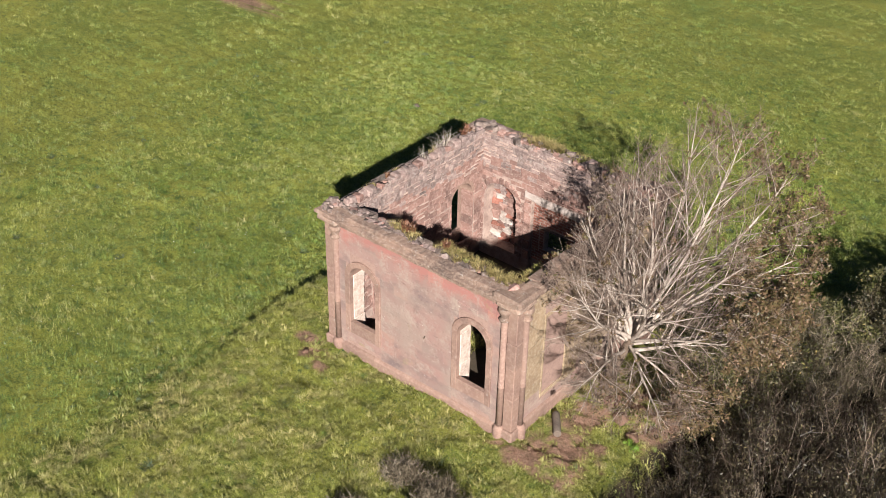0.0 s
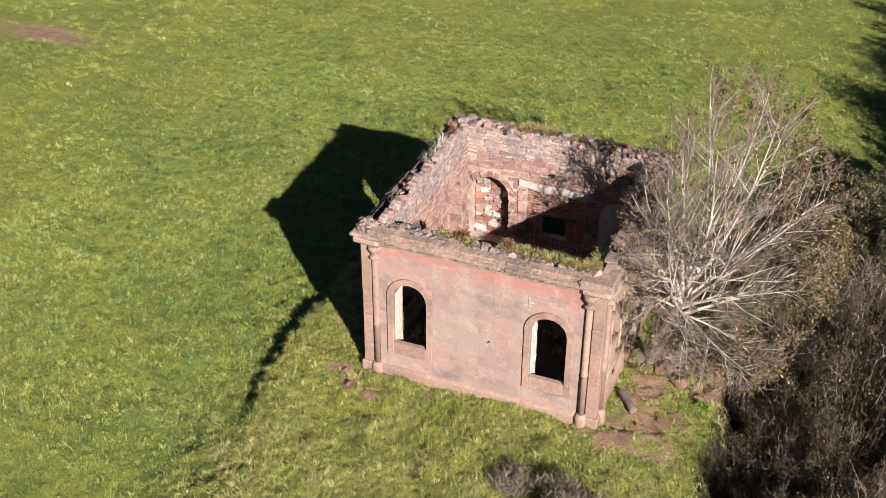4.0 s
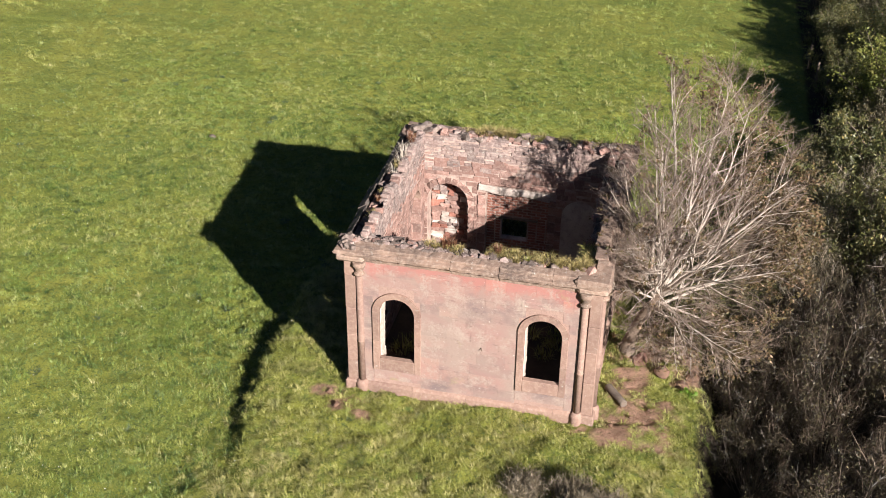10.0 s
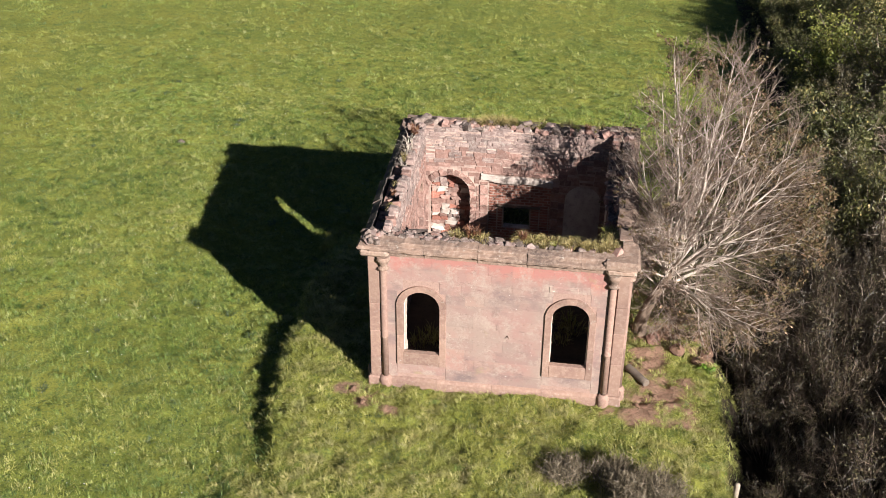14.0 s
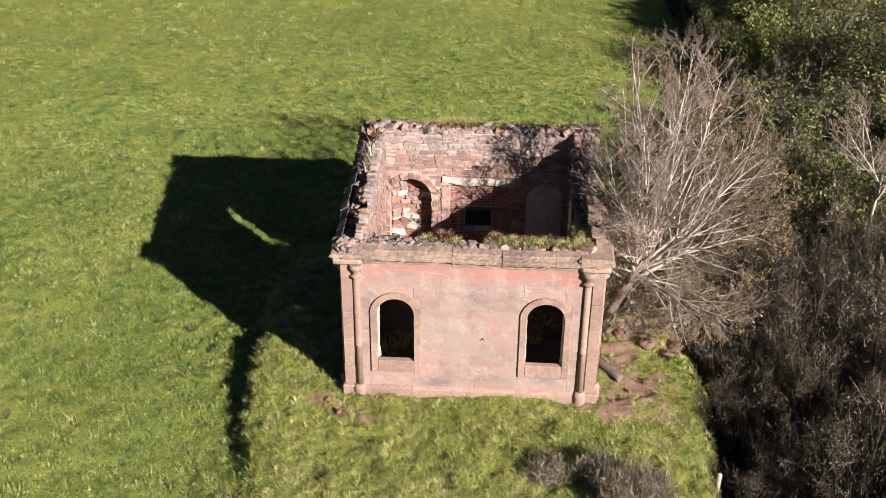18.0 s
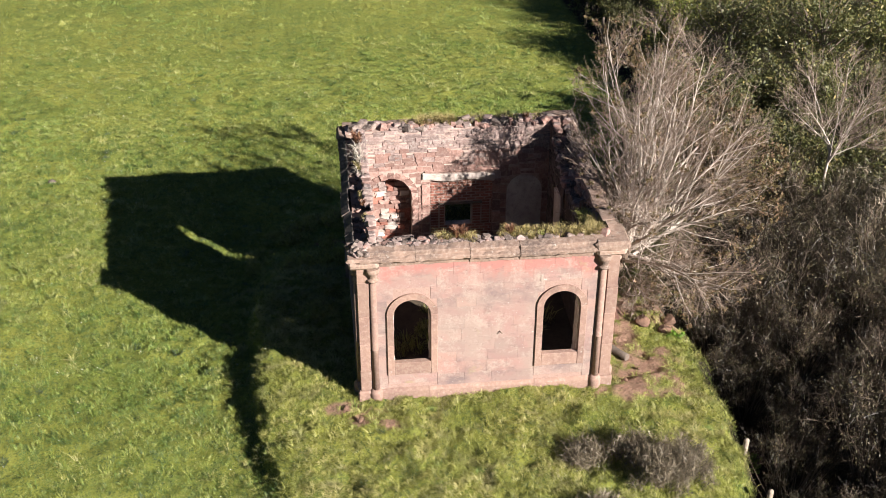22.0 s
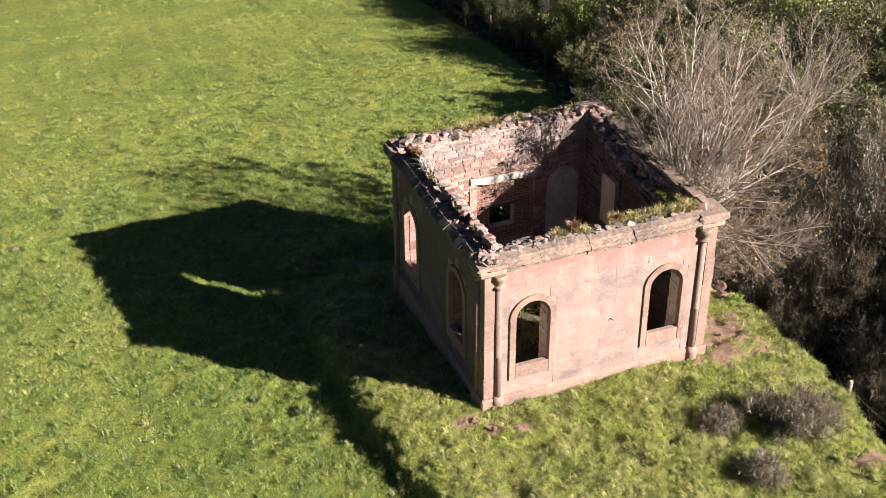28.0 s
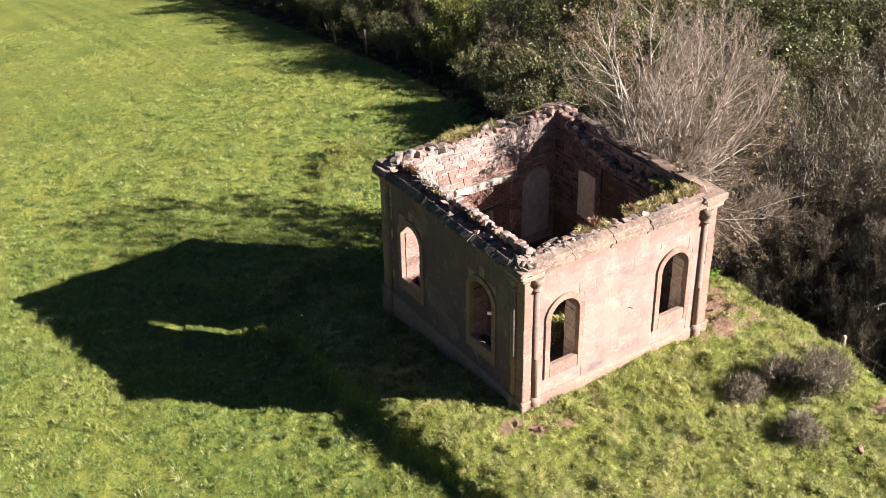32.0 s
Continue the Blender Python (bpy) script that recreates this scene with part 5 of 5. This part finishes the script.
for ang, el, ln, r in ((20, 62, 2.4, 0.03), (120, 66, 2.4, 0.03), (-60, 60, 2.2, 0.028), (200, 58, 2.2, 0.028), (280, 72, 2.5, 0.032), (70, 76, 2.6, 0.03), (160, 40, 1.8, 0.022), (330, 42, 1.8, 0.022)):
    a, e = radians(ang), radians(el)
    limbs.append((stem[2].lerp(stem[3], rng.uniform(0.4, 1)), Vector((math.cos(a) * math.cos(e), math.sin(a) * math.cos(e), math.sin(e))), ln, r))
bare_tree(pale, stem, [0.055, 0.05, 0.045, 0.035], limbs, (0, 0, 4.1), Vector((2.1, 2.1, 2.4)), (9, 7, 2), 0.4, M_BARK, M_TWIG)

# two dry bushes on the mound and one sapling of leaves at its edge
heath = [thorn("low grey-brown dry bush on the grassy mound", M_HEATH, M_HEATH, r, h, n, 46, 500, "dry bushes", "dry_bush", 0.02, 0.0055, 0.15) for r, h, n in ((0.55, 0.7, 34), (0.4, 0.36, 22), (0.42, 0.42, 20), (0.38, 0.5, 18))]
for ob, (x, y) in zip(heath, ((6.45, -3.35), (5.0, -2.5), (5.0, -4.2), (6.0, -2.6))):
    ob.matrix_basis = pose(x, y, gz(x, y) - 0.03, 0, 0, rng.uniform(0, 360))
twin = copy_thing(heath[0], pose(6.95, -3.15, gz(6.95, -3.15) - 0.03, 0, 0, 130))
sap = bush("leafy_sapling", "bright green leafy sapling at the mound's edge", "", 0.16, 0.3, 8, 40, M_FRESH, M_STEM, 0.06, 40, 0.045, "plant")
sap.matrix_basis = pose(8.15, 1.75, gz(8.15, 1.75))
bramble = bush("leafy_sapling", "bright green leafy sprig in the shade beyond the fence", "", 0.25, 0.4, 8, 40, M_FRESH, M_STEM, 0.06, 50, 0.045, "plant")
bramble.matrix_basis = pose(9.2, -1.3, gz(9.2, -1.3))
hedge = [thorn("dark green leafy bush behind the ruin", M_SCRUB, M_OLIVE, 0.6, 0.8, 14, 5, 1100, "bushes behind the ruin", "evergreen_bush", 0.035) for _ in range(2)]
spread(hedge, [(2.65, 7.35, 2.0), (3.5, 7.3, 2.1), (5.2, 7.4, 1.0), (6.3, 7.0, 1.1)])
low = [thorn("low green leafy bush in the pasture", M_LONG, M_LIME, 0.5, 0.4, 12, 8, 700, "bushes in the pasture", "low_bush", 0.03)]
spread(low, [(4.6, 16.2, 0.9), (5.2, 16.7, 1.0), (4.0, 15.9, 0.7), (5.9, 17.0, 0.8), (3.3, 14.9, 0.6)])
under = [thorn("olive-brown twiggy undergrowth below the bare tree", M_SCRUB, M_OLIVE, 0.8, 1.2, 18, 18, 700, "undergrowth", "leafy_bush", 0.028) for _ in range(3)]
spread(under, [(8.6, 4.1, 1.0), (9.0, 5.3, 1.2), (8.1, 5.2, 1.0), (9.3, 3.6, 0.9), (7.5, 5.9, 0.9), (9.4, 6.8, 1.2), (8.6, 6.6, 1.1), (8.9, 8.3, 1.5), (7.3, 4.6, 0.7), (7.7, 3.9, 0.7), (9.4, 7.6, 1.7), (8.3, 7.6, 1.3)])
rough = [bush("weed_clump", "rank weeds and brambles on the bank behind the ruin", "weed clumps", 0.45, 0.32, 16, 700, M_LONG, M_TWIG, 0.14, 160, 0.035, "weeds") for _ in range(3)]
spread(rough, [(rng.uniform(-2.2, 1.8), rng.uniform(6.6, 10.6), rng.uniform(0.6, 1.2)) for _ in range(20)] + [(rng.uniform(1.8, 7.5), rng.uniform(7, 11), rng.uniform(0.6, 1.2)) for _ in range(14)])


# grass and weeds on the wall tops
def tuft(name, label, group, mat, n, h, r, droop=0.5, width=0.012):
    a, q = rng.uniform(0, 2 * math.pi, n), r * np.sqrt(rng.uniform(0, 1, n))
    base = np.stack([np.cos(a) * q, np.sin(a) * q, np.full(n, -0.03)], -1)
    d = a + rng.normal(0, 0.9, n)
    hh = h * rng.uniform(0.5, 1.2, n)
    out = droop * rng.uniform(0.2, 1.1, n) * hh
    side = np.stack([-np.sin(d), np.cos(d), np.zeros(n)], -1) * width * 0.5
    mid = base + np.stack([np.cos(d) * out * 0.4, np.sin(d) * out * 0.4, hh * 0.7], -1)
    tip = base + np.stack([np.cos(d) * out * 1.2, np.sin(d) * out * 1.2, hh * 0.85], -1)
    v = np.stack([base - side, base + side, mid + side * 0.7, mid - side * 0.7, tip], 1).reshape(-1, 3)
    k = 5 * np.arange(n)[:, None]
    f = np.concatenate([k + [0, 1, 2], k + [0, 2, 3], k + [3, 2, 4]], 0)
    ob = soup(name, v, f, mat, None, np.tile(np.clip(rng.normal(0.5, 0.25, n), 0, 1), 3))
    return tagged(ob, label, "grass" if "grass" in name else "weed", group, "stuff" if name == "dead_weed" else "")


def plant_out(kinds, spots):
    used = set()
    for i, (x, y, z, s) in enumerate(spots):
        src = kinds[i % len(kinds)]
        m = pose(x, y, z, 0, 0, rng.uniform(0, 360))
        ob = src if src.name not in used else copy_thing(src, m)
        used.add(src.name)
        ob.matrix_basis = m @ Matrix.Diagonal((s, s, s, 1))


WALLGRASS = [tuft("grass_tuft", "straw-coloured grass tuft on the wall top", "grass on the walls", M_STRAW, 80, 0.17, 0.12, 0.9, 0.009) for _ in range(5)]
GREENGRASS = [tuft("grass_tuft", "yellow-green grass tuft on crumbled masonry", "grass on the walls", M_LONG, 80, 0.15, 0.11, 0.9, 0.009) for _ in range(3)]
RUSTY = [tuft("dock_weed", "rust-brown seeding weed on the wall top", "weeds on the walls", M_RUST, 90, 0.24, 0.09, 0.5, 0.02) for _ in range(2)]
DEADST = [tuft("dead_weed", "bleached tangle of dead stems on the wall top", "weeds on the walls", M_DEAD, 26, 0.36, 0.1, 1.0, 0.012) for _ in range(2)]
spots = [(rng.uniform(2.1, 3.0), rng.uniform(0.2, 0.45), 3.86, rng.uniform(0.6, 1.0)) for _ in range(9)]
spots += [(rng.uniform(3.45, 5.75), rng.uniform(0.2, 0.5), 3.84, rng.uniform(0.5, 1.05)) for _ in range(42)]
spots += [(rng.uniform(5.6, 5.8), rng.uniform(0.3, 1.0), 3.68, rng.uniform(0.7, 1.2)) for _ in range(9)]
spots += [(rng.uniform(2.0, 3.1), rng.uniform(5.5, 5.8), 3.88, rng.uniform(0.8, 1.4)) for _ in range(20)]
spots += [(rng.uniform(1.2, 5.5), rng.uniform(5.6, 5.85), 3.87, rng.uniform(0.5, 1.0)) for _ in range(16)]
spots += [(rng.uniform(0.55, 0.85), y, 3.87, rng.uniform(0.45, 0.8)) for y in (0.6, 1.1, 1.3, 2.2, 3.5, 3.7)]
plant_out(WALLGRASS, spots)
spots = [(rng.uniform(3.4, 5.7), rng.uniform(0.2, 0.45), 3.86, rng.uniform(0.4, 0.7)) for _ in range(5)]
spots += [(rng.uniform(5.52, 5.68), rng.uniform(1.0, 1.6), 3.5, rng.uniform(0.9, 1.4)) for _ in range(8)]
spots += [(rng.uniform(2.9, 5.4), rng.uniform(5.55, 5.8), 3.88, rng.uniform(0.5, 0.9)) for _ in range(12)]
spots += [(rng.uniform(1.3, 5.0), rng.uniform(1.2, 4.9), 0.1, rng.uniform(1.2, 2.4)) for _ in range(26)]
plant_out(GREENGRASS, spots)
plant_out(RUSTY, [(2.6, 0.38, 3.87, 1.1), (2.72, 0.42, 3.87, 0.9), (3.72, 0.42, 3.87, 0.8), (0.68, 4.95, 3.87, 1.0), (0.72, 4.75, 3.87, 0.8), (5.66, 1.75, 3.42, 1.0), (4.9, 5.6, 3.9, 0.7), (0.66, 1.9, 3.86, 0.6)])
plant_out(DEADST, [(0.66, 4.2, 3.86, 1.0), (0.7, 3.95, 3.86, 1.0), (0.68, 3.2, 3.86, 0.7), (0.7, 3.7, 3.86, 0.8)])
# straw tussocks where rough grass stands tall on the mound and its bank
TUSS = [tuft("grass_tussock", "tall straw and green grass tussock on the mound", "tussocks", M_LONG, 120, 0.12, 0.15, 1.7, 0.008) for _ in range(5)]
t_spots = []
while len(t_spots) < 150:
    x, y = rng.uniform(-2.2, 8.6), rng.uniform(-7, 7.5)
    if (-0.05 < x < 6.5 and -0.2 < y < 6.3) or float(soil_amount(np.array([x]), np.array([y]))[0]) > 0.3:
        continue
    t_spots.append((x, y, gz(x, y), rng.uniform(0.5, 1.05)))
plant_out(TUSS, t_spots)
DOCK = [tuft("field_weed", "dark grey-green rosette of a field weed", "field weeds", M_DOCK, 60, 0.10, 0.13, 1.6, 0.022) for _ in range(3)]
d_spots = []
while len(d_spots) < 60:
    x, y = rng.uniform(-15, 8), rng.uniform(-6, 22)
    if (-0.1 < x < 6.6 and -0.2 < y < 6.4) or rng.uniform() > 0.35 + 0.65 * float(lattice(np.array([x * 0.3]), np.array([y * 0.3]), 61)[0]):
        continue
    d_spots.append((x, y, gz(x, y) + 0.01, rng.uniform(0.4, 1.0)))
plant_out(DOCK, d_spots)

# ---- loose things on the ground ----
def rock(name, label, at, size, mat, category="stone", rz=0.0, flat=False):
    bm = bmesh.new()
    bmesh.ops.create_icosphere(bm, subdivisions=2, radius=0.6)
    axes = [(rand_unit(), rng.uniform(0.33, 0.48)) for _ in range(12)]
    if flat:
        axes += [(Vector(q), 0.42) for q in ((0, 0, 1), (1, 0, 0), (-1, 0, 0), (0, 1, 0), (0, -1, 0))]
    for v in bm.verts:
        for ax, r in axes:
            over = v.co.dot(ax) - r
            if over > 0:
                v.co -= ax * over * 0.9
        v.co += Vector(rng.normal(0, 0.012, 3))
        v.co = Vector((v.co.x * size[0], v.co.y * size[1], v.co.z * size[2]))
    for q in bm.faces:
        q.smooth = False
    me = bpy.data.meshes.new(name)
    bm.to_mesh(me)
    bm.free()
    me.materials.append(mat)
    ob = new(name, me)
    ob.matrix_basis = pose(*at, rng.normal(0, 4), rng.normal(0, 4), rz)
    return tagged(ob, label, category)


rock("stone_slab", "flat red sandstone slab sunk in bare earth", (6.95, 2.75, gz(6.95, 2.75) + 0.0), (0.42, 0.95, 0.16), M_SLAB, "slab", 12, True)
rock("boulder", "rounded brown boulder on the mound's edge", (7.45, 2.35, gz(7.45, 2.35) + 0.10), (0.36, 0.32, 0.3), M_BOULDER, "boulder", 35)
rock("boulder", "dark earthy boulder beside the tree", (7.95, 2.1, gz(7.95, 2.1) + 0.06), (0.36, 0.3, 0.22), M_BOULDER, "boulder", 10)
rock("boulder", "small dark boulder half buried in the bank", (8.2, 2.55, gz(8.2, 2.55) + 0.05), (0.36, 0.34, 0.26), M_BOULDER, "boulder", 60)
rock("field_stone", "dark stone lying alone in the pasture", (-8.9, 14.1, gz(-8.9, 14.1) + 0.05), (0.26, 0.18, 0.16), M_FIELDSTONE, "stone", 20)
rock("reddish_stone", "small reddish stone in the long grass", (5.6, -5.3, gz(5.6, -5.3) + 0.05), (0.22, 0.15, 0.14), M_SLAB, "stone", 40)
for x, y, s in ((0.05, -0.35, 0.2), (0.35, -0.8, 0.16), (6.5, 0.1, 0.13), (6.9, 0.5, 0.1), (7.3, 0.9, 0.12)):
    rock("stone", "small fallen sandstone piece in bare earth", (x, y, gz(x, y) + 0.03), (s, s * 0.8, s * 0.6), M_BOULDER, "stone", rng.uniform(0, 180))

log = thing("timber_log", "short dark weathered log leaning by the wall foot", "log", at=(6.5, 1.15, gz(6.5, 1.15) + 0.08), rz=-52)
part("log_body", moved(lathe([(0.088, -0.36), (0.095, -0.34), (0.098, -0.1), (0.09, 0.15), (0.093, 0.33), (0.085, 0.35)], 12), pose(0, 0, 0, 0, 90, 0)), M_WOOD, log)
part("sawn_end", moved(lathe([(0.078, 0.351), (0.074, 0.356)], 12), pose(0, 0, 0, 0, 90, 0)), M_STEM, log)


def fence_post(x, y, h, label, lean=0.0, mat=M_POST):
    ob = thing("fence_post", label, "fence post", "fence posts", at=(x, y, gz(x, y)))
    part("post", moved(lathe([(0.062, -0.3), (0.06, h - 0.03), (0.05, h), (0.015, h + 0.012)], 9), pose(0, 0, 0, lean, lean * 0.6, 0)), mat, ob)
    part("staple", moved(box_mesh((-0.068, -0.012, h - 0.14), (-0.05, 0.012, h - 0.11)), pose(0, 0, 0, lean, lean * 0.6, 0)), M_WIRE, ob)
    return ob


line = [(8.57, y) for y in (-9.6, -7.6, -5.6, -3.85, -2.3)]
for x, y in line:
    fence_post(x, y, 0.0 - gz(x, y) - 0.02, "pale round wooden fence post at the mound's edge", rng.normal(0, 2))
for i, (x, y) in enumerate(((12.1, 26.9), (12.35, 24.6), (12.6, 22.3), (12.4, 19.6), (11.9, 29.4))):
    fence_post(x, y, 1.1, "weathered grey fence post along the wood", rng.normal(0, 3), M_WOOD)
for k, dz in enumerate((0.06, 0.3)):
    v, f = [], []
    for (xa, ya), (xb, yb) in zip(line, line[1:]):
        pts = [Vector((xa + (xb - xa) * t - 0.07, ya + (yb - ya) * t, -0.06 - dz - 0.06 * math.sin(math.pi * t))) for t in (0, 0.25, 0.5, 0.75, 1)]
        tube(v, f, pts, [0.006] * 5, 4)
    tagged(soup("fence_wire", v, f, M_WIRE), "slack rusty fence wire strung between the posts", "wire", "fence wires")
# weeds in the sunlit strip of the floor behind the front windows
plant_out(GREENGRASS, [(rng.uniform(1.9, 3.9), rng.uniform(1.6, 3.0), 0.1, rng.uniform(0.7, 1.3)) for _ in range(34)])
